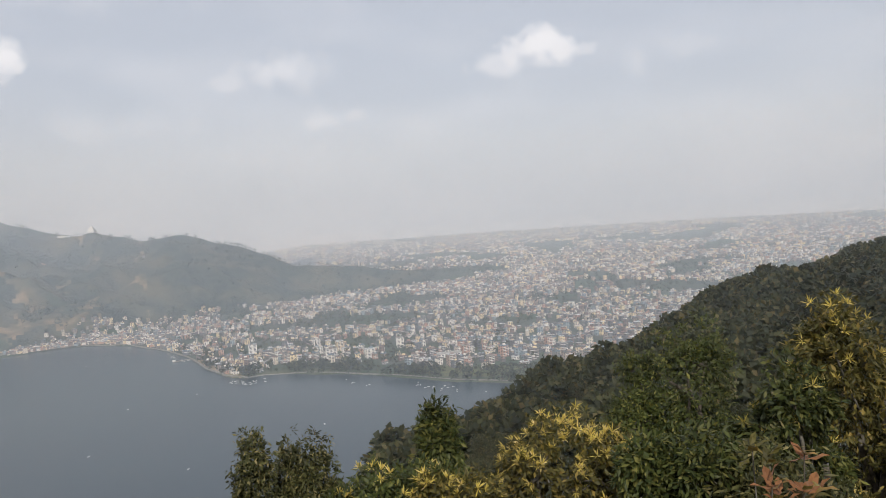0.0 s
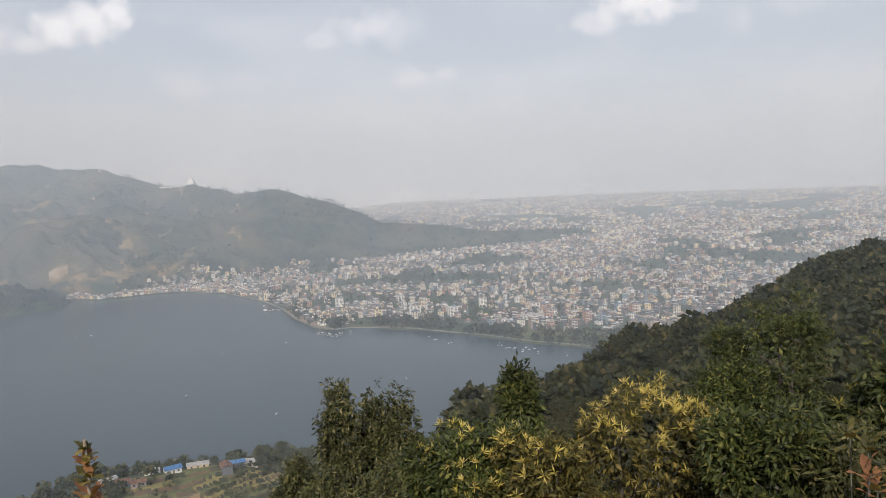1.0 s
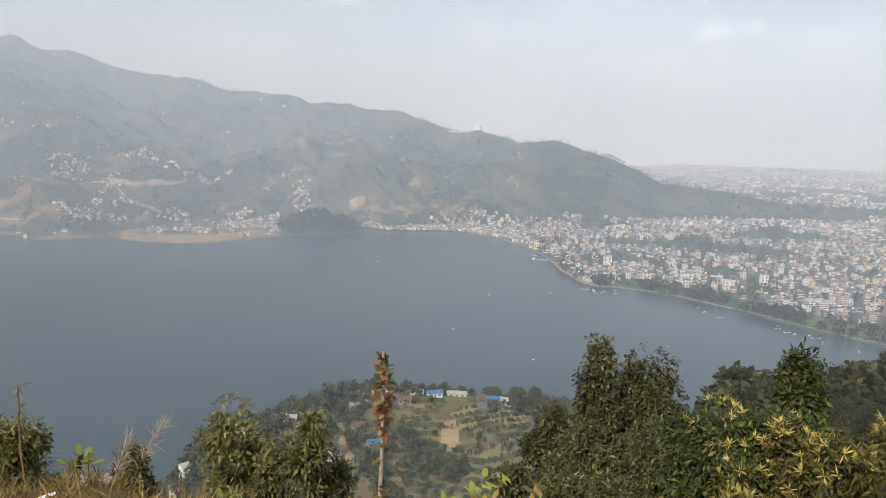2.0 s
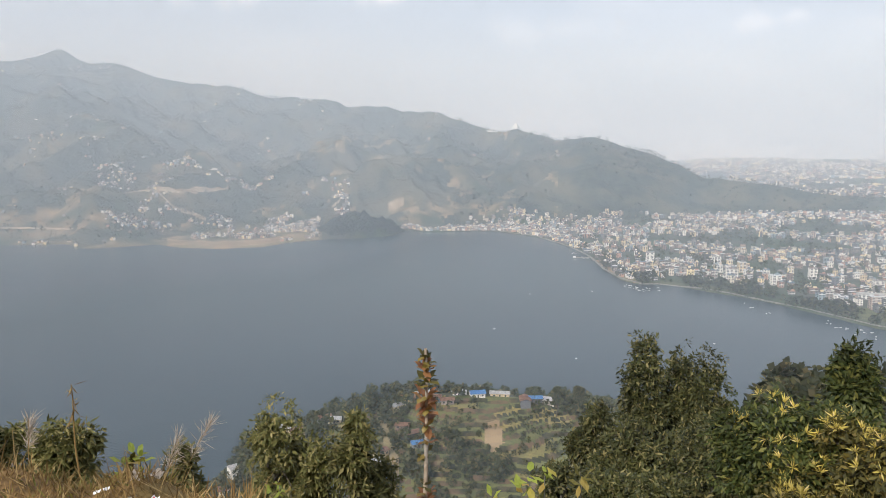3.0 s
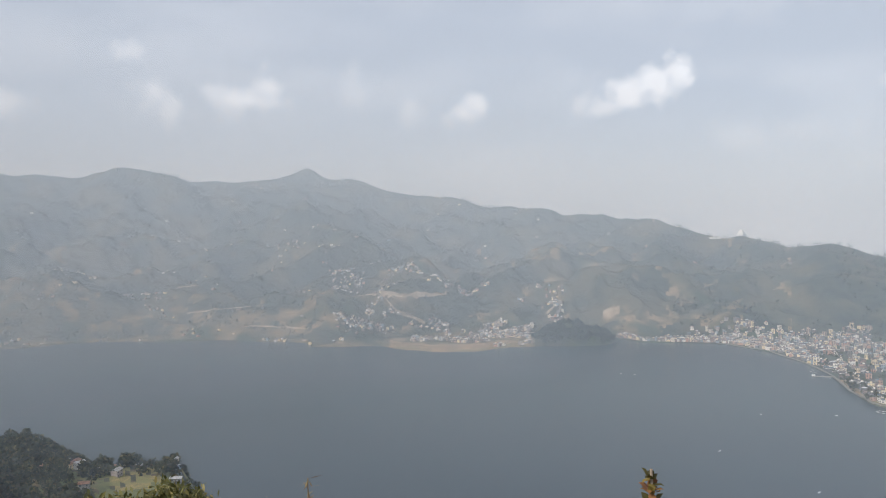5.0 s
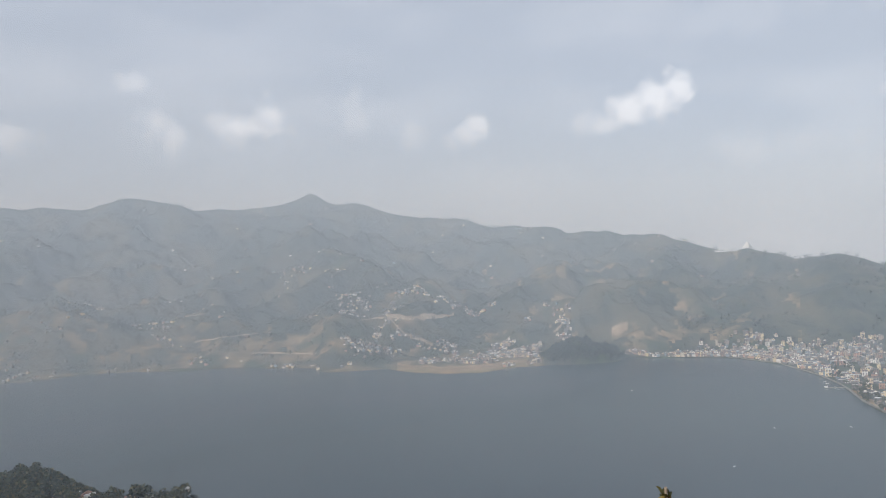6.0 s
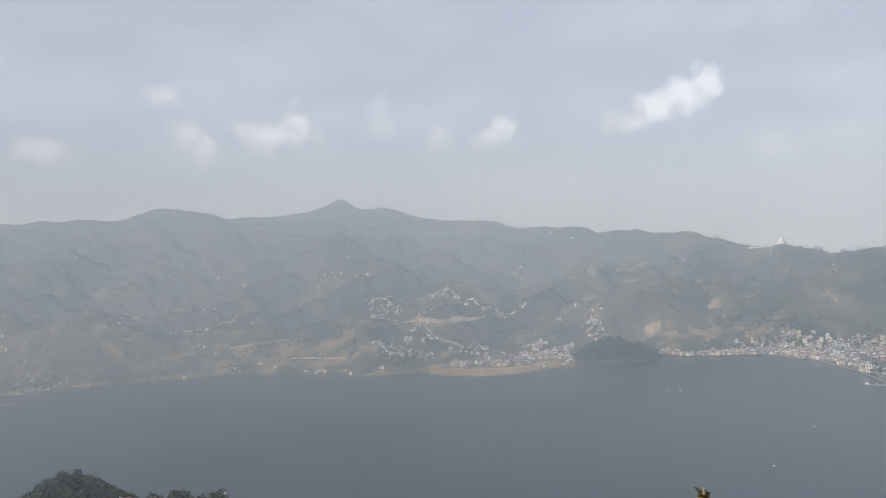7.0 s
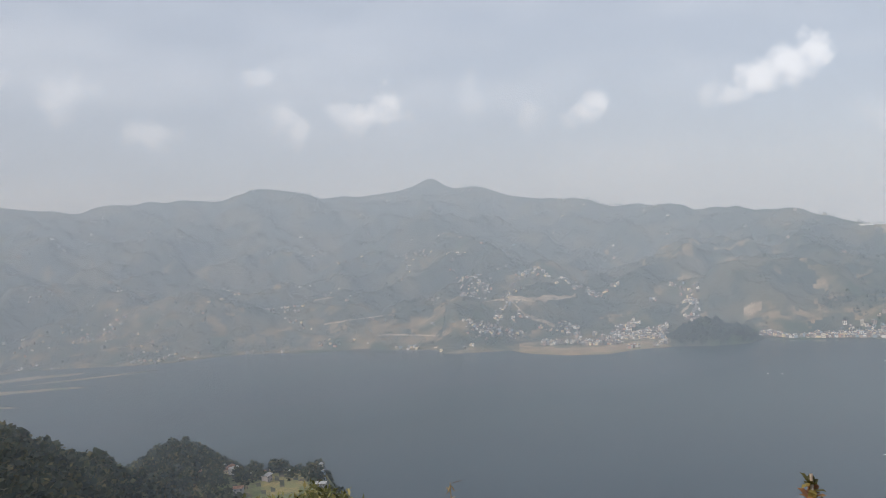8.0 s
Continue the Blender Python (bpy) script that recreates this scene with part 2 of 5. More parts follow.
CREST = [(-180, 4400, 2.0), (-60, 4400, 2.0), (-8, 3300, -8.2), (-3, 3000, -7.2), (-0.2, 2950, -5.95), (1.1, 2930, -5.4), (3.0, 2910, -4.88), (6.4, 2890, -4.43), (9, 2890, -4.1), (11.7, 2920, -3.9),
         (13.4, 2950, -3.1), (15, 2980, -2.48), (16.8, 3010, -1.75), (18.4, 3030, -1.4), (20.3, 3060, -1.28), (21.7, 3090, -1.35), (24.1, 3170, -0.6), (25.2, 3205, -0.1), (26.5, 3250, -0.12), (27.5, 3290, -0.08),
         (29.3, 3360, 0.6), (30.7, 3420, 1.0), (33.3, 3500, 1.33), (37.7, 3620, 1.35), (39.6, 3690, 2.05), (41.7, 3760, 2.3), (44, 3840, 2.12), (46.3, 3920, 2.62), (49.3, 4010, 3.07), (51.5, 4080, 3.2),
         (53.5, 4150, 3.95), (54.8, 4190, 4.25), (56, 4220, 4.7), (57.3, 4250, 5.3), (58.9, 4255, 4.9), (61, 4265, 4.52), (64.8, 4275, 4.35), (67, 4280, 4.68), (70.7, 4290, 4.6), (74.5, 4295, 4.48),
         (78, 4300, 4.4), (82, 4310, 4.25), (87, 4320, 4.5), (110, 4350, 4.4), (180, 4400, 2.0)]


def table(rows, az, k=1):
    return np.interp(az, [r[0] for r in rows], [r[k] for r in rows])


def far_land(x, y):
    r, az = np.hypot(x, y), np.degrees(np.arctan2(-x, y))
    shore, foot = table(SHORE, az), table(FOOT, az)
    shore = shore + 22 * fbm(x * 0.012, y * 0.012, 5)
    plain = 2.5 + 86 * np.clip((r - 1800) / 2900, 0, 2) ** 1.5
    town = ease((22 - az) / 12)
    plain = 2.5 + (plain - 2.5) * town
    rc, el = table(CREST, az), table(CREST, az, 2)
    zc = EYE + rc * np.tan(np.radians(el + 0.2))
    s = (r - foot) / (rc - foot)
    gully = fbm(x * 0.0028, y * 0.0028, 11, 5)
    up = np.clip(s, 0, 1)
    hill = zc * (0.25 * up + 0.75 * up ** 1.35)
    hill = np.where(s > 1, zc - (r - rc) * 0.22, hill)
    hill = hill + np.clip(zc, 0, 400) * 0.75 * gully * np.clip(up * (1.12 - up) * 4, 0.0, 1) * (s < 1.2) + 15 * fbm(x * 0.011, y * 0.011, 23, 5) * (up > 0)
    ridged = np.abs(fbm(x * 0.0042 + 7, y * 0.0042, 15, 4)) * 2.0 - 0.28
    hill = hill - np.clip(zc, 0, 400) * 0.34 * ridged * np.clip(up * (1.05 - up) * 4, 0.0, 1) * (s < 1.05)
    hill = np.where(s > 0, hill, 0)
    # far hills behind the town
    far = ease((r - 4380) / 320) * (EYE - 215 + 70 * fbm(az * 0.11, az * 0.0 + 3, 31, 4)) * ease((24 - az) / 14)
    knoll = 37 * (1 + 2.2 * fbm(x * 0.016, y * 0.016, 27)) * np.exp(-(np.hypot(x + 1303, y - 1712) / (92 + 40 * fbm(x * 0.012, y * 0.012, 28))) ** 2.6)
    land = np.maximum(np.maximum(plain, hill) + knoll, far)
    wet = ease((r - shore) / 26)
    return land * wet - 7 * (1 - wet), r - shore


NEAR = {
    -180: [(2, 298.4), (12, 299.5), (60, 305), (400, 330), (2000, 320), (4800, 250)],
    -100: [(2, 298.4), (12, 298), (60, 300), (400, 320), (2000, 320), (4800, 250)],
    -60: [(2, 298.2), (12, 294), (60, 283), (150, 277), (400, 283), (900, 290), (2500, 200), (4800, 150)],
    -31: [(2, 297.8), (12, 292), (60, 273), (200, 256), (400, 263), (560, 200), (1000, 0), (1100, -8)],
    -20: [(2, 297.5), (12, 290.5), (60, 268), (160, 250), (320, 252), (450, 190), (850, 0), (950, -8)],
    -8: [(2, 297.3), (12, 290), (60, 266), (120, 250), (230, 240), (350, 180), (800, 0), (900, -8)],
    5: [(2, 297.2), (12, 289.5), (60, 264), (120, 248), (180, 236), (300, 170), (760, 0), (850, -8)],
    14: [(2, 297.2), (12, 289), (60, 262), (200, 180), (300, 130), (380, 112), (450, 126), (560, 80), (760, -8)],
    26: [(2, 297.2), (12, 289), (60, 260), (200, 150), (300, 80), (345, 92), (390, 114), (450, 136), (520, 108), (760, -8)],
    36: [(2.4, 298.1), (12, 290), (60, 260), (200, 148), (300, 84), (350, 98), (400, 117), (460, 132), (540, 92), (720, -8)],
    46: [(3.3, 298.34), (4.8, 297), (12, 290), (60, 255), (200, 165), (320, 112), (450, 108), (520, 70), (650, -8)],
    53: [(3.7, 298.38), (5, 297), (12, 291), (60, 255), (200, 160), (350, 70), (500, -8)],
    62: [(4.1, 298.33), (5.6, 297), (12, 291), (60, 255), (200, 160), (400, 60), (520, -8)],
    67: [(4.3, 298.30), (6, 297), (12, 291), (60, 258), (200, 170), (400, 96), (600, 114), (690, 110), (770, 60), (860, -8)],
    77: [(4.6, 298.28), (6.5, 297), (12, 292), (60, 262), (200, 180), (400, 124), (650, 120), (850, 111), (940, 64), (1040, -8)],
    82: [(5, 298.3), (7, 297), (12, 292), (60, 265), (200, 200), (400, 178), (560, 168), (700, 110), (900, 60), (1100, -8)],
    90: [(5, 298.3), (7, 297.5), (12, 294), (60, 270), (200, 230), (400, 218), (580, 199), (760, 150), (1100, 30), (1300, -8)],
    110: [(5, 298.3), (12, 297), (60, 285), (400, 260), (900, 200), (1700, -8)],
    140: [(5, 298.3), (12, 299), (60, 303), (400, 320), (2000, 300), (4800, 250)],
    180: [(2, 298.4), (12, 299.5), (60, 305), (400, 330), (2000, 320), (4800, 250)],
}


def near_land(x, y):
    r, az = np.hypot(x, y), np.degrees(np.arctan2(-x, y))
    keys = sorted(NEAR)
    heights = np.array([np.interp(np.log(r + 1.0), np.log([1.0 + a for a, _ in NEAR[k]]), [b for _, b in NEAR[k]]) for k in keys])
    i = np.clip(np.searchsorted(keys, az, side="right") - 1, 0, len(keys) - 2)
    ka = np.array(keys, float)
    f = (az - ka[i]) / (ka[i + 1] - ka[i])
    f = 0.5 * f + 0.5 * ease(f)
    flat = i.ravel()
    h = heights.reshape(len(keys), -1)
    n = np.arange(flat.size)
    z = (h[flat, n] * (1 - f.ravel()) + h[flat + 1, n] * f.ravel()).reshape(x.shape)
    rough = np.clip((r - 60) / 400, 0, 1)
    return z + 16 * rough * fbm(x * 0.012, y * 0.012, 41) + 0.12 * fbm(x * 1.3, y * 1.3, 43) * np.clip((r - 1) / 3, 0, 1)


def terraces(x, y, z):
    """The spur's fields are cut into steps."""
    r, az = np.hypot(x, y), np.degrees(np.arctan2(-x, y))
    on = ((az > 17) & (az < 40) & (r > 270) & (r < 452)) | ((az > 65) & (az < 76) & (r > 560) & (r < 780))
    wave = z + 7.0 * fbm(x * 0.02, y * 0.02, 51) + 0.02 * r
    q = wave / 2.3
    step = (np.floor(q) + ease((q - np.floor(q) - 0.80) / 0.20)) * 2.3
    return np.where(on, step - (wave - z), z), on, q


def land(x, y):
    x, y = np.asarray(x, float), np.asarray(y, float)
    zn = near_land(x, y)
    zf, past = far_land(x, y)
    zn = terraces(x, y, zn)[0]
    return np.maximum(zn, zf)


def height(x, y):
    return float(land(np.array([x]), np.array([y]))[0])


def mesh_of(name, verts, faces, mats, index=None, smooth=False):
    me = bpy.data.meshes.new(name)
    verts, faces = np.asarray(verts, np.float32), np.asarray(faces, np.int32)
    me.vertices.add(len(verts))
    me.vertices.foreach_set("co", verts.ravel())
    k = faces.shape[1]
    me.loops.add(faces.size)
    me.loops.foreach_set("vertex_index", faces.ravel())
    me.polygons.add(len(faces))
    me.polygons.foreach_set("loop_start", np.arange(0, faces.size, k, dtype=np.int32))
    for m in mats if isinstance(mats, (list, tuple)) else [mats]:
        me.materials.append(m)
    if index is not None:
        me.polygons.foreach_set("material_index", np.asarray(index, np.int32))
    me.polygons.foreach_set("use_smooth", np.full(len(faces), smooth))
    me.update(calc_edges=True)
    me.validate()
    return me


def build_ground():
    az = np.concatenate([np.arange(-180, -45, 4.0), np.arange(-45, 16, 0.38), np.arange(16.1, 42, 0.24), np.arange(42.1, 100, 0.34), np.arange(100, 180.1, 4.0)])
    r = np.concatenate([[0.001], np.geomspace(0.3, 60, 80), np.geomspace(61.5, 280, 44), np.arange(284, 470, 1.6), np.geomspace(475, 1200, 70), np.arange(1215, 2800, 14.0), np.geomspace(2820, 4980, 90)])
    A, R = np.meshgrid(np.radians(az), r, indexing="ij")
    X, Y = -np.sin(A) * R, np.cos(A) * R
    Z = land(X, Y)
    na, nr = X.shape
    verts = np.stack([X.ravel(), Y.ravel(), Z.ravel()], 1)
    i, j = np.meshgrid(np.arange(na - 1), np.arange(nr - 1), indexing="ij")
    a = (i * nr + j).ravel()
    faces = np.stack([a, a + nr, a + nr + 1, a + 1], 1)
    mid = verts[faces].mean(1)
    mr, maz = np.hypot(mid[:, 0], mid[:, 1]), np.degrees(np.arctan2(-mid[:, 0], mid[:, 1]))
    _, past = far_land(mid[:, 0], mid[:, 1])
    _, on, level = terraces(mid[:, 0], mid[:, 1], near_land(mid[:, 0], mid[:, 1]))
    foot = table(FOOT, maz)
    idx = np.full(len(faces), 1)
    idx[(mr < 7) & (maz > 30)] = 0
    idx[mr < 3.0] = 0
    # each tread has its own crop, in stretches along it
    plot = vnoise(np.floor(level) * 7.3 + 0.5, np.floor(maz * 0.45 + 3 * vnoise(np.floor(level) + 0.5, level * 0, 54)) + 0.5, 53)
    idx[on] = np.select([plot[on] < 0.34, plot[on] < 0.68], [2, 8], 9)
    # risers are coloured much darker than the treads, so the steps show
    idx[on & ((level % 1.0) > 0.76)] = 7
    # trodden bare earth by the threshing yard and a footpath down the spur
    idx[((maz - 26.8) / 0.9) ** 2 + ((mr - 415) / 11) ** 2 < 0.8 + 2.5 * fbm(mid[:, 0] * 0.12, mid[:, 1] * 0.12, 67)] = 10
    idx[on & (np.abs(maz - 35.4 - 0.5 * np.sin(mr * 0.06)) < 0.35) & (mr > 330)] = 10
    far = past > -10
    idx[far] = 3
    idx[far & (mr < foot + 60) & (maz < 40)] = 5
    idx[far & (maz < 2)] = 5
    idx[far & (maz >= 40) & (mr < foot + 30)] = 4
    lower = fbm(mid[:, 0] * 0.004, mid[:, 1] * 0.004, 61) + 0.8 * fbm(mid[:, 0] * 0.02, mid[:, 1] * 0.02, 62) > 0.05
    idx[far & (maz > 53) & (mr < foot + 420) & lower] = 4
    idx[far & (past < 60) & (maz < 18)] = 6
    # the bare brown meadow on the flat point, lawns by the town, clearings on the slope
    ragged = 60 * fbm(mid[:, 0] * 0.02, mid[:, 1] * 0.02, 63)
    idx[far & (maz > 41.2) & (maz < 51.2) & (past < 150 + ragged)] = 10
    idx[far & (maz > 16.2) & (maz < 19.2) & (past > 25) & (past < 95 + ragged)] = 10
    idx[far & (maz > -6) & (maz < 3.5) & (past > 55) & (past < 130 + ragged)] = 8
    clearing = fbm(mid[:, 0] * 0.009, mid[:, 1] * 0.009, 65) + 0.5 * fbm(mid[:, 0] * 0.03, mid[:, 1] * 0.03, 66)
    idx[far & (maz > 22) & (mr > foot + 60) & (mr < foot + 1100) & (clearing > 0.13)] = 4
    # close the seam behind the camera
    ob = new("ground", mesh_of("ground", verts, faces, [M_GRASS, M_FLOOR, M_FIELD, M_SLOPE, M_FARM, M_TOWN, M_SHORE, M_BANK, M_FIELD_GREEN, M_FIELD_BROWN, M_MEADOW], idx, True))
    return tagged(ob, "hillside, lake basin, valley floor and wooded mountain in one sheet", "ground", kind="structure")


build_ground()
lake = bmesh.new()
bmesh.ops.create_grid(lake, x_segments=2, y_segments=2, size=4900)
lake_me = bpy.data.meshes.new("lake_water")
lake.to_mesh(lake_me)
lake_me.materials.append(M_WATER)
tagged(new("lake_water", lake_me), "calm grey-blue lake water between wooded hills", "water", kind="structure")



def haze_bank(name, inner, z0, z1, density, label):
    """A body of even haze from an inner edge, by azimuth, out to the end of the valley."""
    bm = bmesh.new()
    az = np.arange(inner[0][0], inner[-1][0] + 0.01, 3.0)
    rim = [(bearing(a) * float(table(inner, a)), bearing(a) * 4960) for a in az]
    low = [[bm.verts.new((p.x, p.y, z0)) for p in pair] for pair in rim]
    high = [[bm.verts.new((p.x, p.y, z1)) for p in pair] for pair in rim]
    for k in range(len(az) - 1):
        bm.faces.new((low[k][0], low[k][1], low[k + 1][1], low[k + 1][0]))
        bm.faces.new((high[k][0], high[k + 1][0], high[k + 1][1], high[k][1]))
        bm.faces.new((low[k][0], low[k + 1][0], high[k + 1][0], high[k][0]))
        bm.faces.new((low[k][1], high[k][1], high[k + 1][1], low[k + 1][1]))
    bm.faces.new((low[0][0], high[0][0], high[0][1], low[0][1]))
    bm.faces.new((low[-1][0], low[-1][1], high[-1][1], high[-1][0]))
    bmesh.ops.recalc_face_normals(bm, faces=bm.faces[:])
    me = bpy.data.meshes.new(name)
    bm.to_mesh(me)
    bm.free()
    me.materials.append(haze_material(name, density))
    ob = new(name, me)
    ob.display_type = "WIRE"
    tagged(ob, label, "haze", kind="structure")


haze_bm = bmesh.new()
bmesh.ops.create_cone(haze_bm, cap_ends=True, segments=48, radius1=4960, radius2=4960, depth=780)
haze_me = bpy.data.meshes.new("haze")
haze_bm.to_mesh(haze_me)
haze_me.materials.append(haze_material("valley_haze", 0.00018))
haze = new("haze", haze_me)
haze.location = (0, 0, 330)
haze.display_type = "WIRE"
tagged(haze, "pale blue-grey haze filling the whole valley", "haze", kind="structure")
haze_bank("hill_haze", [(-60, 3500), (0, 3300), (15, 2900), (27, 2300), (40, 1500), (66, 1300), (90, 1000), (120, 1000)], -55, 715, 0.00021, "thicker haze before the far mountain and the valley's end")
haze_bank("plain_haze", [(-60, 3400), (0, 3300), (16, 3600), (30, 4700)], -50, 190, 0.00018, "low haze lying over the far town")


# ---------------------------------------------------------------- tools for things
rng = np.random.default_rng(7)


def part(name, me, parent, label=""):
    ob = new(name, me)
    ob.parent = parent
    return tagged(ob, label)


def empty(name, place, label, category, group=""):
    ob = new(name)
    ob.location = place
    ob.empty_display_size = 0.3
    return tagged(ob, label, category, group)


def tube(path, radii, sides=7):
    """Rings along a path: vertices and quads of a tapered stem."""
    path = np.asarray(path, float)
    way = np.gradient(path, axis=0)
    way /= np.linalg.norm(way, axis=1)[:, None] + 1e-9
    ref = np.where(np.abs(way[:, 2:3]) > 0.9, [[1.0, 0, 0]], [[0, 0, 1.0]])
    u = np.cross(way, ref)
    u /= np.linalg.norm(u, axis=1)[:, None]
    v = np.cross(way, u)
    a = np.linspace(0, 2 * np.pi, sides, endpoint=False)
    ring = path[:, None] + (np.cos(a)[None, :, None] * u[:, None] + np.sin(a)[None, :, None] * v[:, None]) * np.asarray(radii)[:, None, None]
    n = len(path)
    i, j = np.meshgrid(np.arange(n - 1), np.arange(sides), indexing="ij")
    q = np.stack([i * sides + j, i * sides + (j + 1) % sides, (i + 1) * sides + (j + 1) % sides, (i + 1) * sides + j], -1).reshape(-1, 4)
    return ring.reshape(-1, 3), q


def joined(pieces):
    vs, fs, n = [], [], 0
    for v, f in pieces:
        vs.append(v)
        fs.append(np.asarray(f) + n)
        n += len(v)
    return np.concatenate(vs), np.concatenate(fs)


def unit(v):
    return v / (np.linalg.norm(v, axis=-1, keepdims=True) + 1e-9)


def leaves(at, way, length, width, g, fold=0.25, curl=0.2):
    """Leaves as folded four-point blades: base, two sides, tip."""
    n = len(at)
    side = unit(np.cross(way, unit(g.normal(size=(n, 3)) * 0.5 + [0, 0, 1.0])))
    up = np.cross(side, way)
    L, W = np.asarray(length).reshape(-1, 1), np.asarray(width).reshape(-1, 1)
    base, tip = at, at + way * L - up * L * curl
    mid = (base + tip) * 0.5 + up * W * 0.3
    v = np.stack([base, mid + side * W * 0.5 - up * W * fold, tip, mid - side * W * 0.5 - up * W * fold], 1).reshape(-1, 3)
    k = np.arange(n)[:, None] * 4
    f = np.concatenate([k + [0, 1, 2], k + [0, 2, 3]], 0)
    return v, f


def sprays(g, lobes, count, skin=0.22):
    """Places and outward ways on the skin of a crown made of lobes (x, y, z, rx, ry, rz)."""
    lobes = np.asarray(lobes, float)
    area = (lobes[:, 3] * lobes[:, 4]) ** 1.0
    pick = g.choice(len(lobes), count * 3, p=area / area.sum())
    d = unit(g.normal(size=(count * 3, 3)) + [0, 0, 0.25])
    depth = 1.0 - skin * np.abs(g.normal(size=(count * 3, 1))) + 0.10 * g.normal(size=(count * 3, 1))
    c, rad = lobes[pick, :3], lobes[pick, 3:]
    p = c + d * rad * depth
    keep = np.ones(len(p), bool)
    for k in range(len(lobes)):
        inside = (((p - lobes[k, :3]) / lobes[k, 3:]) ** 2).sum(1) < 0.5
        keep &= ~(inside & (pick != k))
    gaps = fbm(p[:, 0] * 2.2 / lobes[:, 3].mean() + 9, p[:, 2] * 2.2 / lobes[:, 3].mean() + p[:, 1], 71, 2) > -0.13
    p, d = p[keep & gaps], unit(d / rad)[keep & gaps]
    return p[:count], d[:count]


def crown(name, g, lobes, count, per, length, width, mat, droop=0.35, spread=0.9):
    p, d = sprays(g, lobes, count)
    n = len(p)
    at = np.repeat(p, per, 0) + g.normal(size=(n * per, 3)) * length * 0.35
    way = unit(np.repeat(d, per, 0) * 0.7 + g.normal(size=(n * per, 3)) * spread + [0, 0, -droop])
    L = length * g.uniform(0.65, 1.25, n * per)
    v, f = leaves(at, way, L, L * width / length, g)
    return mesh_of(name, v, f, mat), p, d


def trunk_mesh(name, g, lobes, height_, radius, mat, sway=0.04, twigs=3):
    top = np.array([np.mean([l[0] for l in lobes]), np.mean([l[1] for l in lobes]), height_ * 0.78])
    k = np.linspace(0, 1, 9)[:, None]
    path = top * k + np.cumsum(g.normal(size=(9, 3)) * [1, 1, 0], 0) * height_ * sway * 0.4
    path[0] = (0, 0, -0.6)
    pieces = [tube(path, radius * (1.15 - 0.85 * k[:, 0]), 8)]
    for l in lobes:
        start = path[g.integers(3, 6)]
        end = np.array(l[:3])
        kk = np.linspace(0, 1, 5)[:, None]
        limb = start + (end - start) * kk + [0, 0, 1] * np.sin(kk * 3.14) * height_ * 0.03
        pieces.append(tube(limb, radius * 0.5 * (1.05 - 0.8 * kk[:, 0]), 5))
        for _ in range(twigs):
            e2 = end + unit(g.normal(size=3)) * np.array(l[3:]) * 0.75
            pieces.append(tube(end + (e2 - end) * kk, radius * 0.2 * (1.05 - 0.8 * kk[:, 0]), 4))
    v, f = joined(pieces)
    return mesh_of(name, v, f, mat, None, True)


def lobes_for(g, width, top, low, count):
    """Lobes of a crown: wide at the middle, one at the very top."""
    out = [(g.normal() * width * 0.06, g.normal() * width * 0.06, top - (top - low) * 0.24, width * 0.26, width * 0.26, (top - low) * 0.24)]
    for k in range(count):
        a = k * 2.4 + g.uniform(-0.4, 0.4)
        h = g.uniform(0.08, 0.86)
        rad = width * (0.40 - 0.24 * h) * g.uniform(0.85, 1.15)
        s = width * g.uniform(0.12, 0.22)
        out.append((math.cos(a) * rad, math.sin(a) * rad, low + (top - low) * h, s, s, s * g.uniform(0.75, 1.0)))
    return out


M_BARK = material("grey_brown_bark", (0.05, 0.04, 0.03), (0.14, 0.115, 0.085), 14.0, 0.95, 0.8, 6.0, 1.2, (0.16, 0.15, 0.12))
M_LEAF_DARK = leafy("dark_olive_leaves", (0.060, 0.064, 0.018), (0.165, 0.150, 0.046), (0.30, 0.24, 0.09))
M_LEAF_OAK = leafy("oak_leaves", (0.026, 0.031, 0.010), (0.095, 0.092, 0.029), (0.22, 0.18, 0.07))
M_LEAF_GREEN = leafy("green_leaves", (0.026, 0.038, 0.009), (0.080, 0.090, 0.021), (0.18, 0.165, 0.04))
M_LEAF_WARM = leafy("yellow_green_leaves", (0.042, 0.040, 0.010), (0.115, 0.096, 0.022), (0.24, 0.17, 0.042))
M_LEAF_WOOD = leafy("forest_leaves", (0.018, 0.022, 0.008), (0.052, 0.052, 0.017), (0.13, 0.102, 0.038), 0.2, 0.8, 0.11)
# greyer, less green copy of forest_leaves: a little haze tint in the colour
M_LEAF_FAR = leafy("far_woods_leaves", (0.014, 0.019, 0.013), (0.034, 0.039, 0.025), (0.080, 0.075, 0.048), 0.2, 0.8, 0.05)
M_LEAF_SCRUB = leafy("scrub_leaves", (0.035, 0.040, 0.014), (0.075, 0.075, 0.026), (0.16, 0.13, 0.05), 0.2, 0.8, 0.11)
M_LEAF_RUSTY = leafy("rusty_forest_leaves", (0.030, 0.028, 0.012), (0.060, 0.050, 0.020), (0.11, 0.075, 0.03), 0.2, 0.8, 0.11)
M_BLOOM = leafy("yellow_blossom_spikes", (0.52, 0.40, 0.07), (0.66, 0.53, 0.14), (0.72, 0.56, 0.26), 0.4, 0.7)
M_ORANGE = leafy("copper_leaves", (0.20, 0.085, 0.035), (0.30, 0.14, 0.055), (0.24, 0.20, 0.05), 0.3, 0.4)
M_FRESH = leafy("fresh_green_leaves", (0.16, 0.20, 0.03), (0.28, 0.30, 0.05), (0.35, 0.22, 0.06), 0.4, 0.4)
M_STRAW = leafy("straw", (0.12, 0.07, 0.025), (0.34, 0.22, 0.08), (0.52, 0.38, 0.17), 0.3, 0.8, 2.2)
